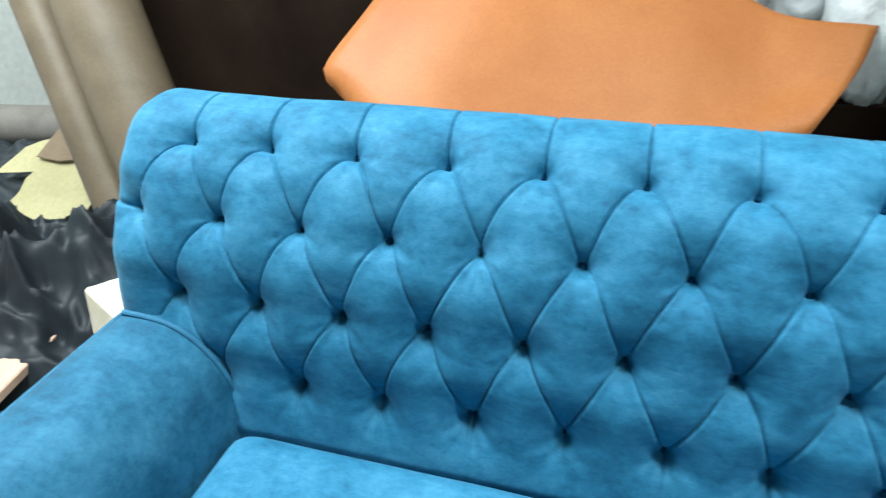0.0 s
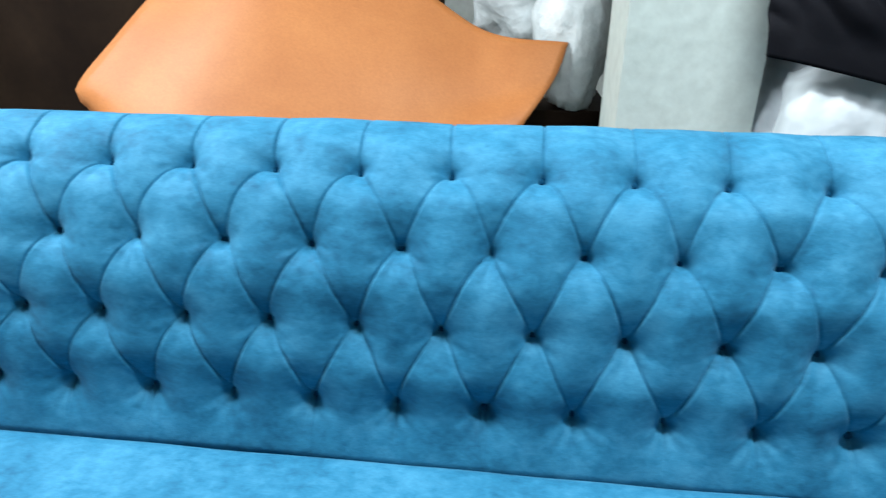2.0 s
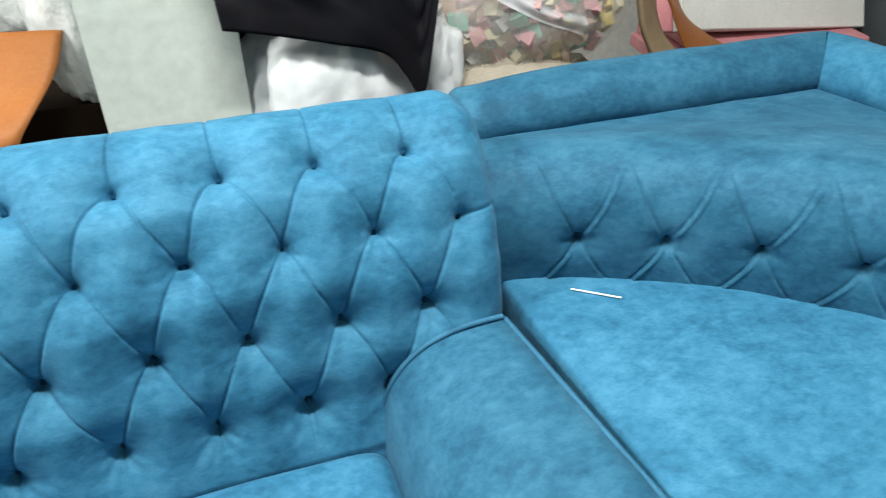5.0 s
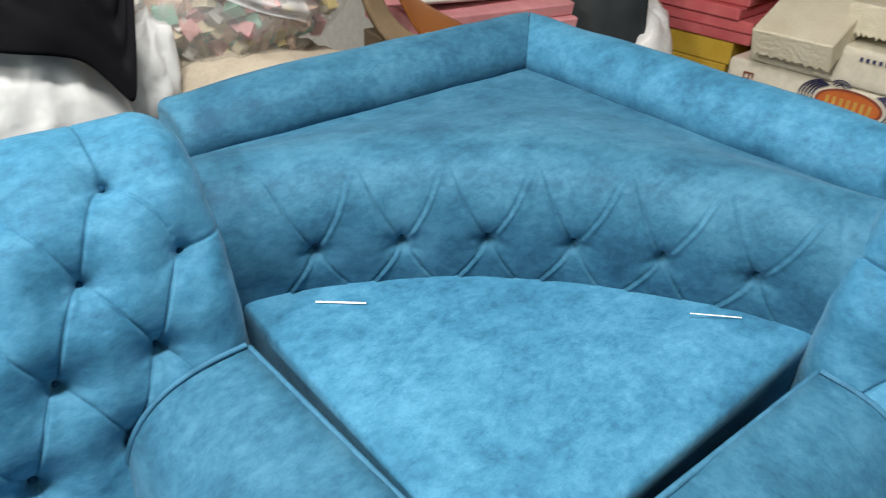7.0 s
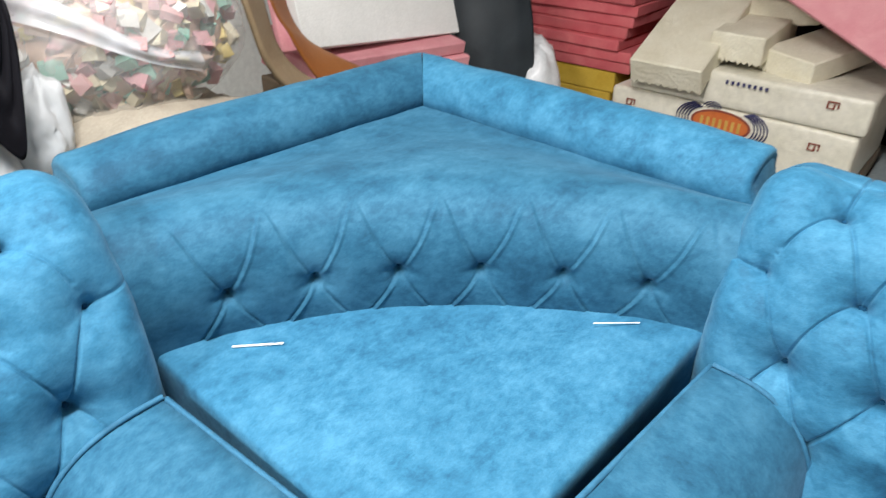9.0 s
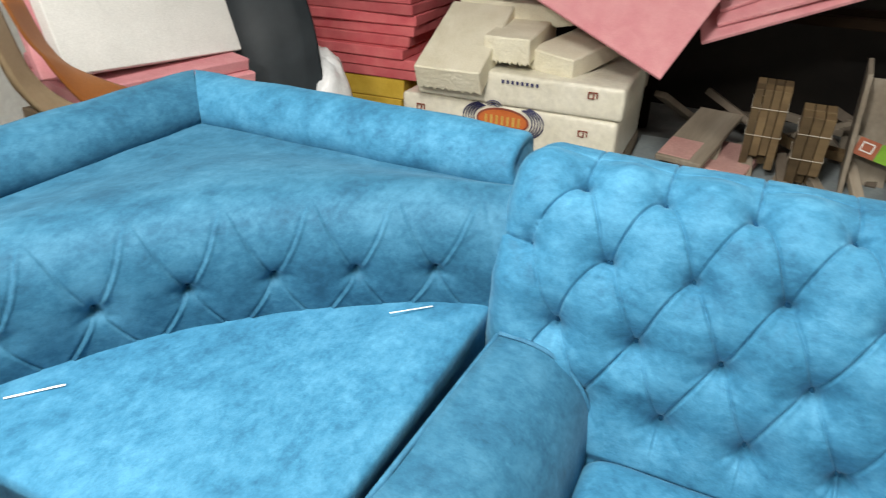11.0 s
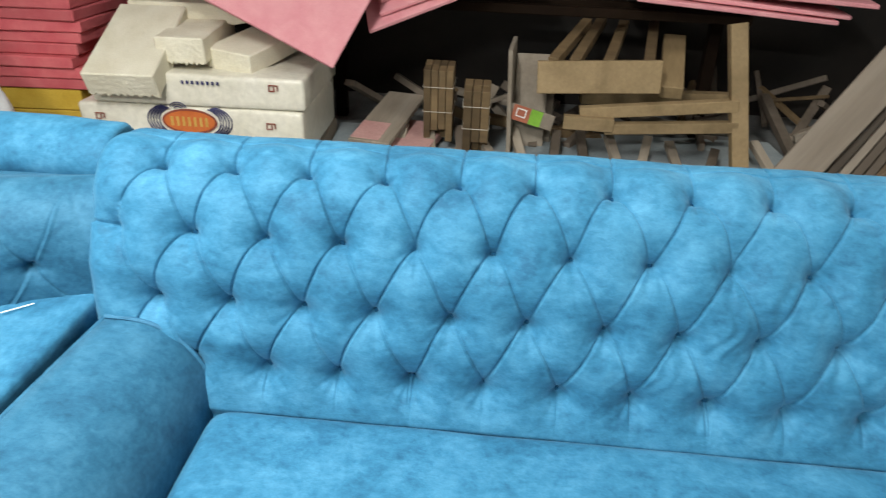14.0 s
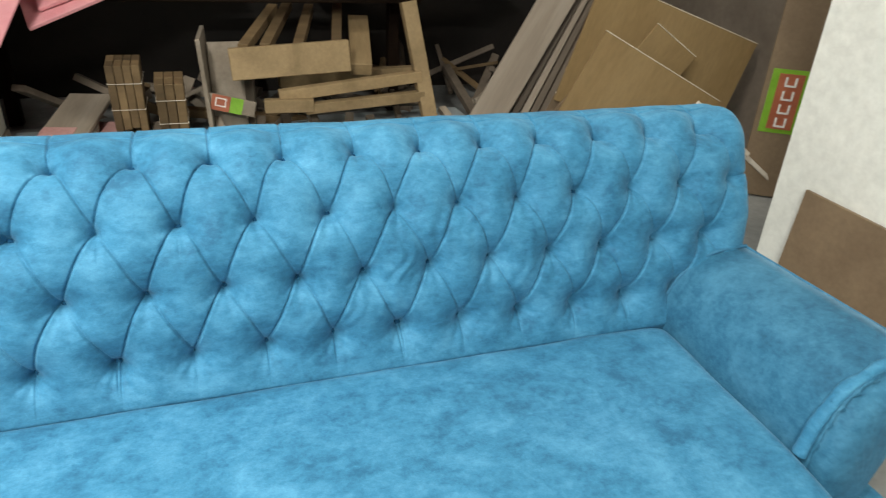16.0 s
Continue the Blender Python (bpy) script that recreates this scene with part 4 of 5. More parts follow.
ob = sheet(
    "curled_rexine",
    [
        [(2.10, 1.82, 1.00), (2.122, 1.82, 0.932), (2.143, 1.82, 0.882), (2.174, 1.82, 0.835), (2.20, 1.82, 0.782), (2.256, 1.82, 0.692), (2.32, 1.83, 0.63)],
        [(2.24, 1.95, 0.98), (2.262, 1.95, 0.899), (2.291, 1.95, 0.825), (2.341, 1.95, 0.760), (2.433, 1.95, 0.701), (2.541, 1.95, 0.642), (2.62, 1.95, 0.60)],
    ],
    ORANGE, 0.006, 40, 12,
)
tagged(ob, "curled strip of orange rexine behind the corner seat", "rexine strip")
ob = blob("cream_sack", pose(2.28, 1.80, 0.34), (0.26, 0.20, 0.30), CREAMCLOTH, 17.0, 0.18, 1.3, 0.05, 40, squash=1.0)
tagged(ob, "slumped cream sack under curled rexine strips", "sack")


def layered(name, m, size, layers, material, seed, jitter, label, cat, group=""):
    """A stack of thin foam sheets, each a part, with ragged edges."""
    root = empty(name, m)
    g = random.Random(seed)
    h = size[2] / layers
    for k in range(layers):
        bm = bmesh.new()
        box(bm, Matrix.Identity(4), (size[0] * (1 - 0.06 * g.random()), size[1] * (1 - 0.06 * g.random()), h * 0.975), min(0.006, h * 0.2), 1)
        ob = part("foam_sheet", bm, material, root)
        ob.matrix_local = pose(g.uniform(-jitter, jitter), g.uniform(-jitter, jitter), h * (k + 0.5), 0, 0, g.uniform(-2.5, 2.5))
    return tagged(root, label, cat, group)


ob = solid("white_foam_board", pose(2.851, 2.164, 0.841, 69, 4.5, 0), (0.84, 0.40, 0.05), WHITEFOAM, bevel=0.003)
tagged(ob, "white foam board leaning upright on pink foam sheets", "foam board")
ob = solid("pink_foam_sheet", pose(2.815, 2.225, 0.835, 70, 5, 0), (0.86, 0.42, 0.03), PINKFOAM, bevel=0.004)
tagged(ob, "pink foam sheet leaning behind the white foam board", "foam sheet")
layered("foam_sheets", pose(2.86, 2.26, 0.50, 8, 2, -6), (0.74, 0.46, 0.16), 3, PINKFOAM, 3, 0.02, "loose pile of pink foam sheets under a white board", "foam sheets", "piles of foam sheets")
ob = solid("board_box", pose(2.86, 2.28, 0.24, 0, 0, -6), (0.7, 0.5, 0.48), BROWNBOARD, bevel=0.004)
tagged(ob, "dark brown board box under the pink foam", "box")
ob = drape("black_cloth", [(3.52, 2.67, 1.25), (3.46, 2.34, 1.05), (3.37, 2.11, 0.70), (3.33, 2.03, 0.30), (3.33, 2.01, 0.06)], 0.62, SLATECLOTH, seed=0.3, fold=0.02, freq=2.5, along=(0.80, -0.62, 0))
tagged(ob, "slate-black rexine hanging in front of the foam stacks", "cloth")
ob = blob("polythene_bag", pose(3.64, 1.95, 0.22), (0.16, 0.16, 0.34), WHITECLOTH, 15.0, 0.2, 1.8, 0.08, 40, squash=0.7)
tagged(ob, "white polythene bag stuffed beside the foam stacks", "bag")
layered("foam_stack", pose(4.50, 2.16, 0.0, 0, 0, 4), (0.80, 0.74, 0.345), 3, YELLOWFOAM, 5, 0.015, "stack of yellow foam slabs under red foam", "foam stack", "piles of foam sheets")
layered("foam_stack", pose(4.50, 2.12, 0.345, 0, 0, 4), (0.82, 0.78, 0.90), 16, REDFOAM, 7, 0.035, "tall stack of rose-red foam sheets with ragged edges", "foam stack", "piles of foam sheets")


def wrapped_block(m, size, seed, label, marked=False):
    """A polythene-wrapped foam pack with folded corners and small printed marks."""
    root = empty("foam_pack", m)
    bm = bmesh.new()
    box(bm, Matrix.Identity(4), size, 0.02, 3)
    bmesh.ops.subdivide_edges(bm, edges=bm.edges[:], cuts=4, use_grid_fill=True)
    for v in bm.verts:
        v.co += 0.006 * Vector((wave(v.co, 9, seed), wave(v.co, 8, seed + 2), wave(v.co, 9, seed + 5)))
    part("pack", bm, WRAPFOAM, root, smooth=True)
    g = random.Random(seed)
    f = -size[0] / 2 - 0.0075
    UP = 0.060
    if marked:
        # emblem of stripes round an orange oval
        for k in range(5):
            for s in (-1, 1):
                pts = [(f - 0.002, s * (0.150 + 0.014 * k) * math.cos(a) ** 0.6, UP + 0.070 * math.sin(a) * (1 + 0.05 * k)) for a in np.linspace(-1.1, 1.1, 14)]
                tube("emblem_stripe", pts, 0.0032, NAVYINK, root, 5)
        bm = bmesh.new()
        bmesh.ops.create_circle(bm, cap_ends=True, segments=36, radius=1.0, matrix=Matrix.Translation((f - 0.004, 0, UP)) @ Matrix.Rotation(radians(-90), 4, "Y") @ Matrix.Diagonal((0.062, 0.135, 1, 1)))
        part("emblem_rim", bm, REDINK, root)
        bm = bmesh.new()
        bmesh.ops.create_circle(bm, cap_ends=True, segments=36, radius=1.0, matrix=Matrix.Translation((f - 0.006, 0, UP)) @ Matrix.Rotation(radians(-90), 4, "Y") @ Matrix.Diagonal((0.052, 0.124, 1, 1)))
        part("emblem_oval", bm, ORANGEINK, root)
        for k in range(3):
            arc = [(f - 0.003, 0.05 + (0.018 + 0.012 * k) * math.cos(a), UP + 0.058 + (0.014 + 0.010 * k) * math.sin(a)) for a in np.linspace(0.3, 2.84, 10)]
            tube("emblem_arc", arc, 0.0026, NAVYINK, root, 5)
        for k in range(7):
            bm = bmesh.new()
            box(bm, pose(f - 0.008, -0.084 + 0.028 * k, UP), (0.002, 0.013, 0.046), 0.0004)
            part("emblem_bar", bm, GOLDINK, root)
    for y, z in ((-0.36, 0.22), (0.40, 0.26)):
        for dy, dz, w, h in ((0, 0.013, 0.046, 0.006), (0.02, 0, 0.006, 0.03), (-0.004, -0.004, 0.007, 0.022), (-0.02, 0.002, 0.006, 0.028), (0.008, -0.014, 0.03, 0.005)):
            bm = bmesh.new()
            box(bm, pose(f - 0.004, y * size[1] + dy, z * size[2] + dz), (0.002, w, h), 0.0004)
            part("printed_mark", bm, REDINK, root)
    if not marked:
        for k in range(8):
            bm = bmesh.new()
            box(bm, pose(f - 0.004, 0.06 - 0.024 * k, 0.28 * size[2]), (0.002, 0.012, 0.016), 0.0002)
            part("printed_bar", bm, NAVYINK, root)
    return tagged(root, label, "foam pack", "polythene-wrapped foam packs")


ob = solid("pallet_board", pose(4.32, 1.15, 0.045, 0, 0, 3), (0.8, 1.2, 0.09), GREYTIMBER, bevel=0.004)
tagged(ob, "low board platform under the foam packs", "platform")
wrapped_block(pose(4.33, 1.11, 0.2225, 0, 0, 2), (0.76, 1.10, 0.255), 2, "cream foam pack in clear polythene, printed with an emblem", True)
wrapped_block(pose(4.33, 1.06, 0.430, 0, 0, 2), (0.76, 1.03, 0.155), 4, "cream foam pack in clear polythene on another pack")


def rough_slab(name, m, size, seed, label):
    bm = bmesh.new()
    box(bm, Matrix.Identity(4), size, 0.006, 1)
    bmesh.ops.subdivide_edges(bm, edges=bm.edges[:], cuts=21, use_grid_fill=True)
    for v in bm.verts:
        at_face = float(smooth01((-v.co.x / size[0] - 0.42) / 0.06))
        low = float(smooth01((-v.co.z / size[2] - 0.10) / 0.35))
        tooth = abs((v.co.y * 42 + 0.35 * wave(v.co, 9, seed)) % 1 - 0.5) * 2
        v.co.z -= at_face * low * 0.022 * (tooth - 0.4)
        v.co += (0.0012 + 0.0010 * at_face) * Vector((wave(v.co, 60, seed), 0.4 * wave(v.co, 35, seed + 2), wave(v.co, 70, seed + 5)))
    ob = finish(name, bm, CREAMFOAM)
    ob.matrix_world = m
    return tagged(ob, label, "foam slab", "loose foam slabs on the packs")


rough_slab("foam_slab", pose(4.07, 1.36, 0.588, 0, -24, 4), (0.56, 0.33, 0.120), 1, "ragged-edged cream foam slab sliding off the packs")
rough_slab("foam_slab", pose(4.22, 1.13, 0.625, 0, -5, 2), (0.46, 0.23, 0.12), 2, "short cream foam slab on wrapped packs")
rough_slab("foam_slab", pose(4.28, 0.86, 0.575, 4, -6, -16), (0.46, 0.25, 0.10), 3, "small cream foam slab on wrapped packs")
rough_slab("foam_slab", pose(4.50, 1.22, 0.735, 0, -3, 4), (0.36, 0.60, 0.09), 4, "wide cream foam slab on top of the packs")

# pink foam sheets propped above the packs


def tilted(a, c, d):
    """A pose whose x axis runs from a to c and whose plane holds d, with its origin at a."""
    a, c, d = Vector(a), Vector(c), Vector(d)
    x = (c - a).normalized()
    z = x.cross(d - a).normalized()
    m = Matrix((x, z.cross(x), z)).transposed().to_4x4()
    m.translation = a
    return m


def foam_fan(name, corners, count, width, depth, seed, label):
    """Foam sheets sliding over one another, hanging by a corner."""
    root = empty(name, tilted(*corners))
    g = random.Random(seed)
    for k in range(count):
        bm = bmesh.new()
        box(bm, pose(width / 2, depth / 2, 0), (width, depth, 0.022), 0.004, 1)
        part("foam_sheet", bm, PINKFOAM, root).matrix_local = pose(0.07 * k * g.uniform(0.6, 1.2), 0.06 * k, 0.028 * k, 0, g.uniform(-2, 2), g.uniform(-5, 5))
    return tagged(root, label, "foam sheets", "piles of foam sheets")


foam_fan("foam_sheets", ((4.05, 0.41, 0.55), (4.06, 1.12, 0.82), (4.35, 0.36, 0.98)), 4, 0.85, 0.80, 11, "pink foam sheets sliding down over the foam packs")
foam_fan("foam_sheets", ((4.40, 0.30, 0.66), (4.42, -0.42, 0.95), (4.75, 0.38, 0.86)), 3, 0.80, 0.70, 13, "pink foam sheets piled on the timber rack")
foam_fan("foam_sheets", ((4.60, -1.05, 0.86), (4.58, -2.10, 0.80), (5.2, -1.05, 0.90)), 3, 1.05, 0.60, 17, "pink foam sheets piled on the timber rack")

# ---- timber store ----
# Added support, coloured near black to sink into the dark store.
rack = empty("timber_rack")
for nm, m, size in (("post", pose(5.12, 0.62, 0.75), (0.07, 0.07, 1.5)), ("post", pose(5.12, -1.62, 0.75), (0.07, 0.07, 1.5)), ("post", pose(4.80, 0.66, 0.55), (0.06, 0.06, 1.1)), ("rail", pose(4.80, -0.50, 0.76), (0.07, 2.4, 0.05)), ("rail", pose(5.12, -0.50, 0.76), (0.07, 2.4, 0.05))):
    solid(nm, m, size, SHADEDBROWN, rack)
tagged(rack, "added rack under foam sheets, coloured to sink into the dark", "rack")


def bundle(m, n, w, d, h, seed, label):
    """Short timber pieces tied upright with wire."""
    root = empty("timber_bundle", m)
    g = random.Random(seed)
    nx = int(math.ceil(n / 2))
    for k in range(n):
        ix, iy = k % nx, k // nx
        low = g.uniform(0, 0.10) if iy == 0 else 0.0
        bm = bmesh.new()
        box(bm, Matrix.Identity(4), (d / 2 * 0.94, w / nx * 0.92, h - low), 0.002, 1)
        part("batten", bm, TIMBER, root).matrix_local = pose((iy - 0.5) * d / 2, (ix + 0.5) / nx * w - w / 2, (h + low) / 2)
    for z in (0.45, 0.78):
        ring = [(x, y, z * h) for x, y in ((-d / 2 - 0.004, -w / 2), (-d / 2 - 0.004, w / 2), (d / 2, w / 2 + 0.003), (d / 2, -w / 2 - 0.003), (-d / 2 - 0.004, -w / 2))]
        tube("wire", ring, 0.002, PALEPLY, root, 5)
    return tagged(root, label, "timber bundle", "bundles of battens in the timber store")


bundle(pose(4.55, -0.06, 0.08, 0, -8, 0), 8, 0.16, 0.16, 0.42, 1, "bundle of brown timber battens tied with wire")
bundle(pose(4.48, -0.27, 0.04, 0, -14, 0), 6, 0.14, 0.14, 0.40, 2, "leaning bundle of brown timber battens tied with wire")

ob = solid("pink_sheet", pose(4.54, 0.12, 0.075, 0, -4, -12), (0.40, 0.36, 0.05), DUSTYPINK, bevel=0.006)
tagged(ob, "dusty pink sheet lying under a greyed board", "sheet")
grey = empty("grey_board", pose(4.56, 0.225, 0.172, 0, -9, -11))
solid("board", pose(0, 0, 0), (0.64, 0.23, 0.028), GREYTIMBER, grey, bevel=0.004)
solid("pink_patch", pose(-0.20, 0.03, 0.0155), (0.20, 0.16, 0.005), DUSTYPINK, grey, bevel=0.001, label="dusty pink patch")
for c in grey.children:
    c.matrix_world = grey.matrix_world @ c.matrix_world
tagged(grey, "greyed board with a pink patch on the scrap heap", "board")
ob = solid("plywood_offcut", pose(4.66, -0.455, 0.30, -3, 0, -4), (0.40, 0.022, 0.60), GREYTIMBER, bevel=0.002)
tagged(ob, "greyed plywood offcut standing on edge", "board")
ob = solid("plywood_offcut", pose(4.68, -0.56, 0.27, 0, 8, 4), (0.025, 0.18, 0.54), GREYTIMBER, bevel=0.002)
tagged(ob, "dark plywood offcut leaning in the timber store", "board")
lab = empty("printed_offcut", pose(4.50, -0.565, 0.245, 14, 10, 0))
solid("board", pose(0, 0, 0), (0.02, 0.25, 0.085), GREYTIMBER, lab)
solid("green_patch", pose(-0.0125, -0.025, 0), (0.003, 0.065, 0.083), GREENINK, lab, bevel=0.0)
solid("orange_patch", pose(-0.0125, 0.058, 0), (0.003, 0.095, 0.083), BRICKINK, lab, bevel=0.0)
for y, z, w, h in ((0.058, 0.024, 0.056, 0.006), (0.058, -0.016, 0.056, 0.006), (0.033, 0.004, 0.006, 0.04), (0.083, 0.004, 0.006, 0.04)):
    solid("white_bar", pose(-0.0155, y, z), (0.002, w, h), WHITEINK, lab, bevel=0.0)
for c in lab.children:
    c.matrix_world = lab.matrix_world @ c.matrix_world
tagged(lab, "plywood offcut with a green and orange printed label", "board")

ob = solid("timber_beam", pose(4.47, -0.89, 0.487, -4, 6, -3), (0.055, 0.63, 0.165), TIMBERX, bevel=0.004)
tagged(ob, "pale sawn timber board standing on edge before the rack", "beam")
for k, (y, l) in enumerate(((-0.70, 0.66), (-0.80, 0.70), (-0.95, 0.66), (-1.14, 0.66))):
    ob = solid("timber_batten", pose(4.80, y - 0.06, 0.60 + 0.01 * (k % 2), 0, -10, -20 + 3 * k), (l, 0.055, 0.05), TIMBER, bevel=0.002)
    tagged(ob, "rough timber batten lying on the pale block", "batten", "loose battens in the timber store")
for k, (m, s) in enumerate(((pose(4.43, -1.21, 0.349, -6.3, 0, 0), (0.06, 0.80, 0.060)), (pose(4.41, -1.285, 0.260, -4, 0, 1), (0.06, 0.68, 0.055)), (pose(4.39, -0.86, 0.262, 0, 0, -3), (0.05, 0.26, 0.07)), (pose(4.44, -1.615, 0.395, -10, 12, 0), (0.06, 0.085, 0.80)), (pose(4.78, -1.33, 0.505, 0, -19, -10), (0.56, 0.12, 0.07)), (pose(4.85, -1.30, 0.30, 0, 0, 6), (0.07, 0.9, 0.08)))):
    ob = solid("timber_batten", m, s, TIMBERX, bevel=0.003)
    tagged(ob, "pale sawn timber batten in the scrap heap", "batten", "loose battens in the timber store")
g = random.Random(21)
for k in range(46):
    y = g.uniform(-2.9, 0.45)
    x = g.uniform(4.78, 5.45)
    ln = g.uniform(0.25, 0.8)
    # Mostly dark wood: the heap's deep shadow comes from these colours.
    ob = solid("timber_offcut", pose(x, y, 0.08 + 0.18 * g.random() * (x - 4.3), g.uniform(-30, 30), g.uniform(-35, 35), g.uniform(0, 180)), (ln, g.uniform(0.03, 0.08), g.uniform(0.02, 0.06)), g.choice((TIMBER, DARKPLANK, DARKPLANK, GREYTIMBER)), bevel=0.002)
    tagged(ob, "short rough timber offcut in the scrap heap", "offcut", "offcuts in the scrap heap")
for k in range(14):
    ob = solid("timber_offcut", pose(4.42 + 0.12 * g.random(), -1.9 + 0.17 * k + 0.06 * g.random(), 0.07, g.uniform(-8, 8), g.uniform(-30, -5), g.uniform(-25, 25)), (0.30, 0.05, 0.035), g.choice((GREYTIMBER, DARKPLANK)), bevel=0.002)
    tagged(ob, "short greyed timber offcut on the pale sheet", "offcut", "offcuts in the scrap heap")
ob = solid("plastic_sheet", pose(4.55, -0.75, 0.02, 0, -2, 3), (0.7, 2.6, 0.02), BLUESHEET, bevel=0.004)
tagged(ob, "pale blue-grey sheet spread under the timber", "sheet")

# long planks leaning in the corner
for k, (y0, y1) in enumerate(((-2.00, -2.43), (-2.19, -2.58), (-2.27, -2.65), (-2.35, -2.72), (-2.43, -2.78))):
    foot, top = Vector((4.42 + 0.02 * k, y0 + 0.04, 0.0)), Vector((4.62 + 0.03 * k, y0 + (y1 - y0) * 2.1, 1.5))
    d = (top - foot).normalized()
    z = d.cross(Vector((0.25, 1, 0))).normalized()
    m = Matrix((d.cross(z) * -1, z, d)).transposed().to_4x4()
    m.translation = (foot + top) / 2
    ob = solid("leaning_plank", m, (0.20 if k == 0 else 0.045, 0.03, (top - foot).length), OLDPLANK if k in (0, 2) else DARKPLANK, bevel=0.003)
    tagged(ob, "long greyed plank leaning in the timber store", "plank", "long planks leaning together")

# plywood sheets leaning by the wall


def leaning_sheet(a, c, d, width, depth, material, label):
    """A sheet with its top edge from a towards c, hanging down through d; a pale cut edge runs along the top."""
    ob = solid("plywood_sheet", tilted(a, c, d) @ pose(width / 2, depth / 2, 0), (width, depth, 0.016), material, bevel=0.0015)
    bm = bmesh.new()
    box(bm, pose(0, -depth / 2 - 0.0028, 0), (width, 0.004, 0.0165), 0.0)
    part("cut_edge", bm, PALEPLY, ob, "pale cut edge")
    return tagged(ob, label, "plywood sheet", "leaning plywood sheets")


leaning_sheet((3.9, -2.44, 0.73), (3.75, -3.02, 0.43), (3.80, -2.58, 0.0), 0.78, 0.66, PLYWOOD, "tan plywood sheet with a slanting top edge by the wall")
leaning_sheet((3.97, -2.796, 0.753), (3.92, -3.054, 0.578), (3.96, -2.9, 0.0), 0.31, 0.50, PLYWOOD, "small tan plywood offcut leaning on a larger sheet")
leaning_sheet((4.10, -2.50, 0.97), (3.97, -3.50, 0.637), (4.02, -2.6, 0.0), 1.06, 0.68, PLYWOOD, "large tan plywood sheet leaning behind the others")
leaning_sheet((4.10, -2.30, 0.36), (4.02, -2.44, 0.30), (4.12, -2.36, 0.0), 0.22, 0.34, BROWNBOARD, "small dark board with a pale edge by the planks")
leaning_sheet((4.10, -2.455, 0.512), (4.05, -2.616, 0.461), (4.10, -2.50, 0.1), 0.18, 0.50, GREYTIMBER, "greyed plywood offcut with a pale cut edge by the planks")
leaning_sheet((4.00, -2.40, 0.45), (3.95, -2.65, 0.25), (4.00, -2.5, 0.0), 0.33, 0.40, BROWNBOARD, "dark board with a slanting pale edge by the planks")
printed = empty("printed_board", tilted((3.36, -3.03, 1.05), (3.06, -3.49, 1.05), (3.30, -3.09, 0.0)))
solid("board", pose(0.40, 0.52, 0), (0.80, 1.04, 0.018), BROWNBOARD, printed, bevel=0.002)
solid("green_label", pose(0.12, 0.55, -0.0105), (0.19, 0.31, 0.003), GREENINK, printed, bevel=0.0)
solid("orange_label", pose(0.115, 0.55, -0.0135), (0.115, 0.27, 0.003), BRICKINK, printed, bevel=0.0)
for k in range(4):
    for dx, w, h, dy in ((-0.022, 0.010, 0.044, 0), (0.022, 0.010, 0.044, 0), (0, 0.05, 0.009, 0.02)):
        solid("white_bar", pose(0.115 + dx, 0.452 + 0.066 * k + dy, -0.0165), (w, h, 0.003), WHITEINK, printed, bevel=0.0)
for c in printed.children:
    c.matrix_world = printed.matrix_world @ c.matrix_world
tagged(printed, "brown board with a green and orange printed label", "board")
for k, (p, q) in enumerate((((3.34, -2.70, 0.46), (3.28, -2.92, 0.28)), ((3.32, -2.96, 0.245), (3.26, -3.17, 0.08)), ((3.85, -2.20, 0.26), (3.74, -2.36, 0.10)), ((3.62, -2.22, 0.20), (3.52, -2.40, 0.06)))):
    a, c = Vector(p), Vector(q)
    m = tilted(a, c, a + Vector((0.2, 0.1, 1)))
    ob = solid("pale_strip", m @ pose((c - a).length / 2, 0, 0), ((c - a).length + 0.12, 0.022, 0.012), PALEPLY, bevel=0.002)
    tagged(ob, "pale plywood strip lying by the wall", "plywood strip", "pale plywood strips")
for x, z, w, h in ((2.06, 0.218, 0.80, 0.43), (1.30, 0.19, 0.66, 0.38)):
    ob = solid("hardboard_sheet", pose(x, -2.462, z, 4, 0, 0), (w, 0.014, h), BROWNBOARD, bevel=0.002)
    tagged(ob, "brown hardboard sheet leaning against the white wall", "board", "hardboard sheets at the partition")

# ---- clutter past the arm of the long sofa ----
ob = solid("peach_board", pose(-1.86, 0.98, 0.10, 0, 0, 12), (0.95, 0.86, 0.03), PEACHPLY, bevel=0.004)
tagged(ob, "pale peach sheet lying on the floor clutter", "board")
ob = solid("wooden_box", pose(-1.90, 0.96, 0.04, 0, 0, 10), (0.85, 0.78, 0.08), GREYTIMBER, bevel=0.004)
tagged(ob, "low grey wooden box under a peach sheet", "box")
ob = blob("white_cloth", pose(-1.62, 0.62, 0.16), (0.30, 0.22, 0.10), WHITECLOTH, 21.0, 0.3, 1.8, 0.10, 40, squash=0.5)
tagged(ob, "crumpled white cloth on the peach sheet", "cloth")


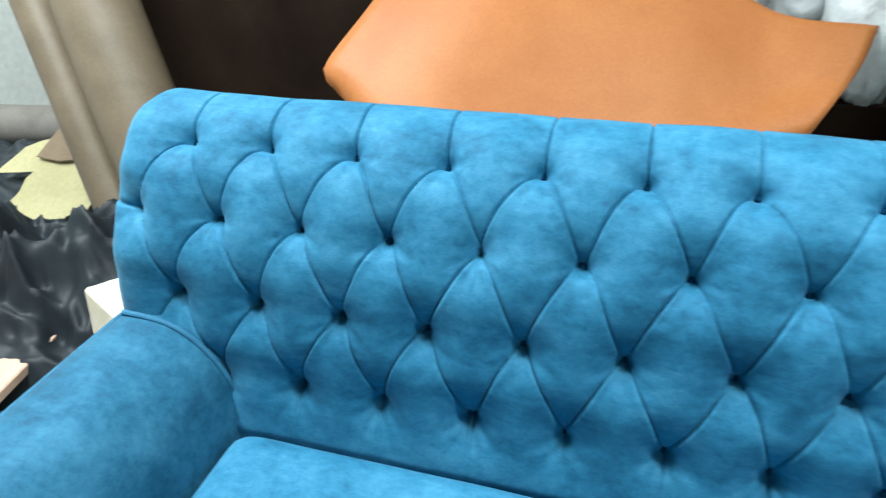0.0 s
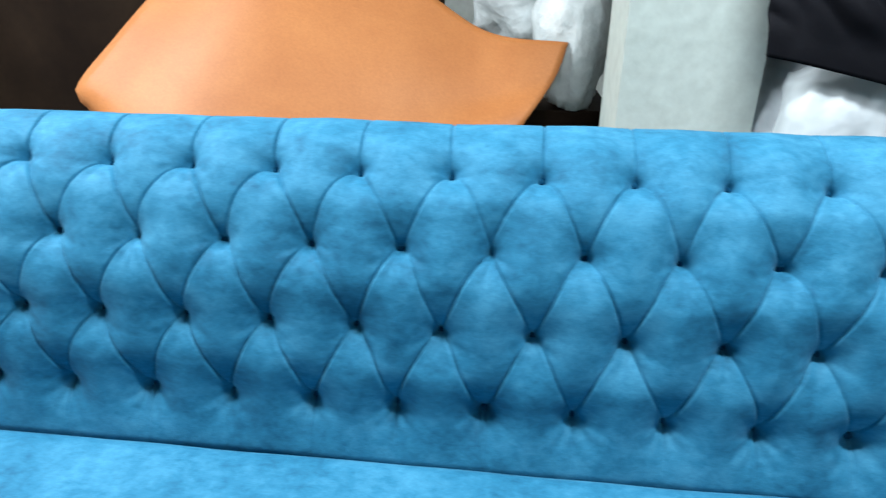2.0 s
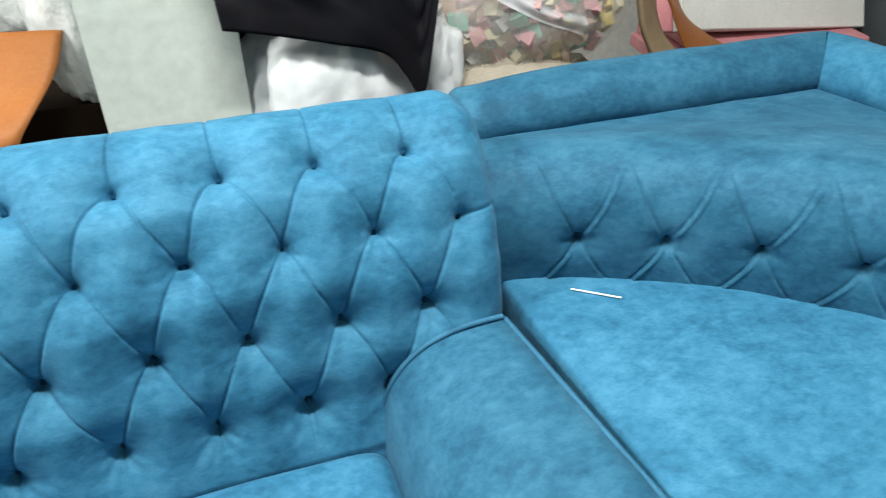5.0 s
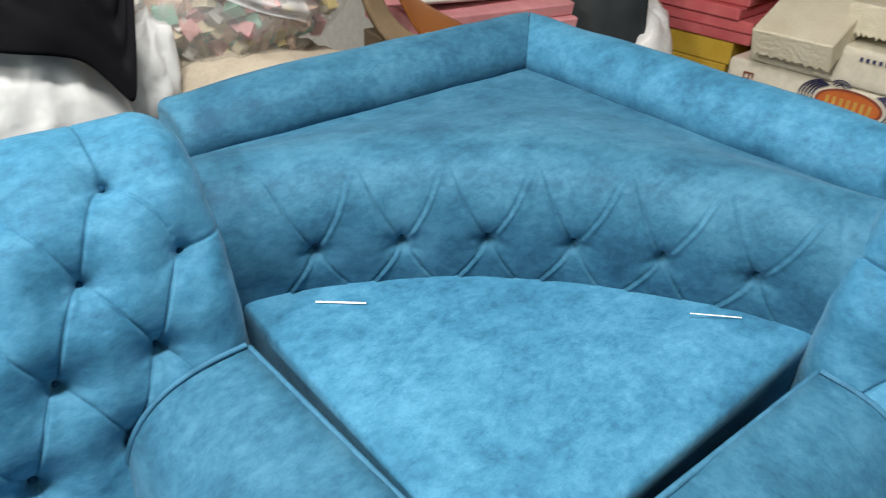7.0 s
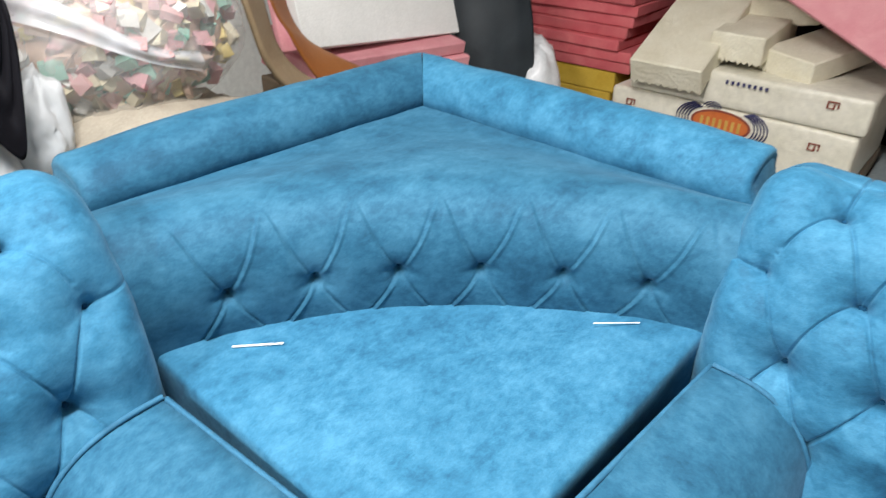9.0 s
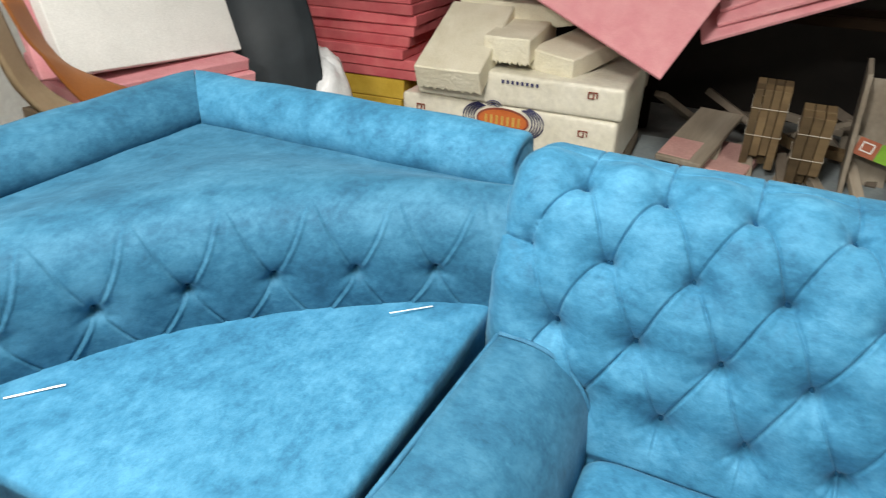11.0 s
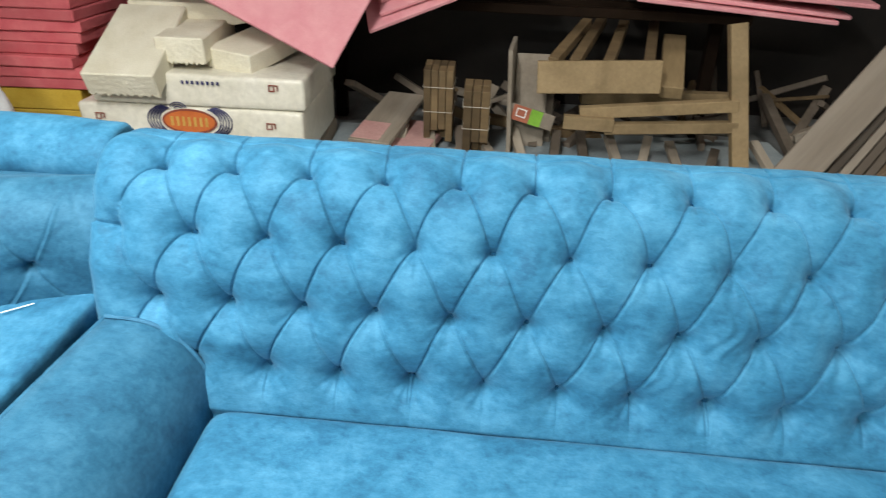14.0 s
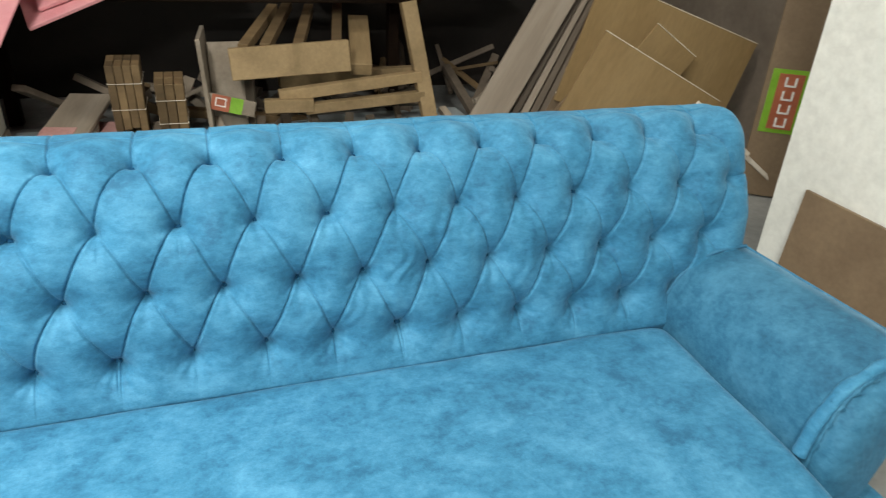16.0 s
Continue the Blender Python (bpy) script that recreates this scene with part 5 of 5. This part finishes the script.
def heap(name, m, size, material, seed, label, cat="cloth"):
    """Crumpled cloth thrown in a heap: a bumpy sheet with sharp folds."""
    n = 110
    pts = np.zeros((n, n, 3))
    for i in range(n):
        for j in range(n):
            u, v = 2 * i / (n - 1) - 1, 2 * j / (n - 1) - 1
            p = Vector((u * 1.6 + seed, v * 1.6, seed))
            ridge = 1 - abs(noise.noise(p * 1.3)) * 2.2
            ridge2 = 1 - abs(noise.noise(p * 3.1 + Vector((4, 0, 0)))) * 2.2
            ridge3 = 1 - abs(noise.noise(p * 6.3 + Vector((0, 2, 9)))) * 2.2
            r = max(abs(u), abs(v)) * 0.5 + 0.5 * math.hypot(u, v)
            fall = max(0.0, 1 - r**2.2)
            z = fall * (0.50 + 0.32 * ridge + 0.22 * ridge2 + 0.07 * ridge3)
            k = 1 + 0.18 * noise.noise(p * 0.9 + Vector((0, 7, 0)))
            pts[i, j] = (u * size[0] * k, v * size[1] * k, max(0.0, z) * size[2] + 0.004)
    ob = grid_mesh(name, pts, material)
    ob.matrix_world = m
    return tagged(ob, label, cat)


heap("black_leatherette", pose(-1.62, 1.53, 0.0, 0, 0, 25), (0.48, 0.44, 0.42), LEATHERETTE, 3.4, "black cloth thrown in a heap beside the sofa")
heap("navy_cloth", pose(-2.62, 2.25, 0.0, 0, 0, 10), (0.55, 0.60, 0.20), SLATECLOTH, 5.0, "dark cloth piled under card templates")
heap("white_cloth", pose(-2.30, 1.62, 0.0, 0, 0, 40), (0.42, 0.40, 0.14), WHITECLOTH, 8.0, "white cloth scraps on the floor")
CARD_POSE = pose(-2.30, 2.05, 0.17, 36, 0, 4)
bm = bmesh.new()
prism(bm, [(0.08, 0.225), (0.01, 0.20), (-0.05, 0.165), (-0.085, 0.107), (-0.12, 0.054), (-0.20, 0.01), (-0.19, -0.015), (-0.11, 0.036), (-0.02, 0.046), (0.04, 0.054), (0.02, 0.022), (0.02, -0.04), (0.0, -0.085), (-0.03, -0.115), (-0.16, -0.15), (-0.15, -0.18), (-0.01, -0.162), (0.15, -0.161), (0.155, -0.222), (0.25, -0.217), (0.27, -0.126), (0.345, -0.097), (0.36, -0.02), (0.30, 0.06), (0.225, 0.12)], -0.002, 0.002)
ob = finish("card_template", bm, CARD)
ob.matrix_world = CARD_POSE
tagged(ob, "olive card template with a cut curved outline on dark cloth", "card template")
bm = bmesh.new()
prism(bm, [(0.04, 0.112), (0.085, 0.235), (0.12, 0.275), (0.19, 0.20), (0.245, 0.115), (0.15, 0.098)], -0.004, 0.004, 0.002)
ob = finish("dark_offcut", bm, BROWNBOARD)
ob.matrix_world = CARD_POSE @ pose(0, 0, 0.012, 4, 0, 0)
tagged(ob, "dark brown offcut lying on a card template", "offcut")
rough_slab("foam_offcut", pose(-1.12, 1.24, 0.165, 0, 4, 62), (0.10, 0.22, 0.33), 6, "ragged cream foam offcut standing beside the sofa")["group"] = ""
roll("felt_roll", (-3.22, 2.78, 0.108), (-2.30, 2.92, 0.112), 0.10, GREYFELT, 6.0, label="grey felt roll lying on the floor", cat="felt roll")
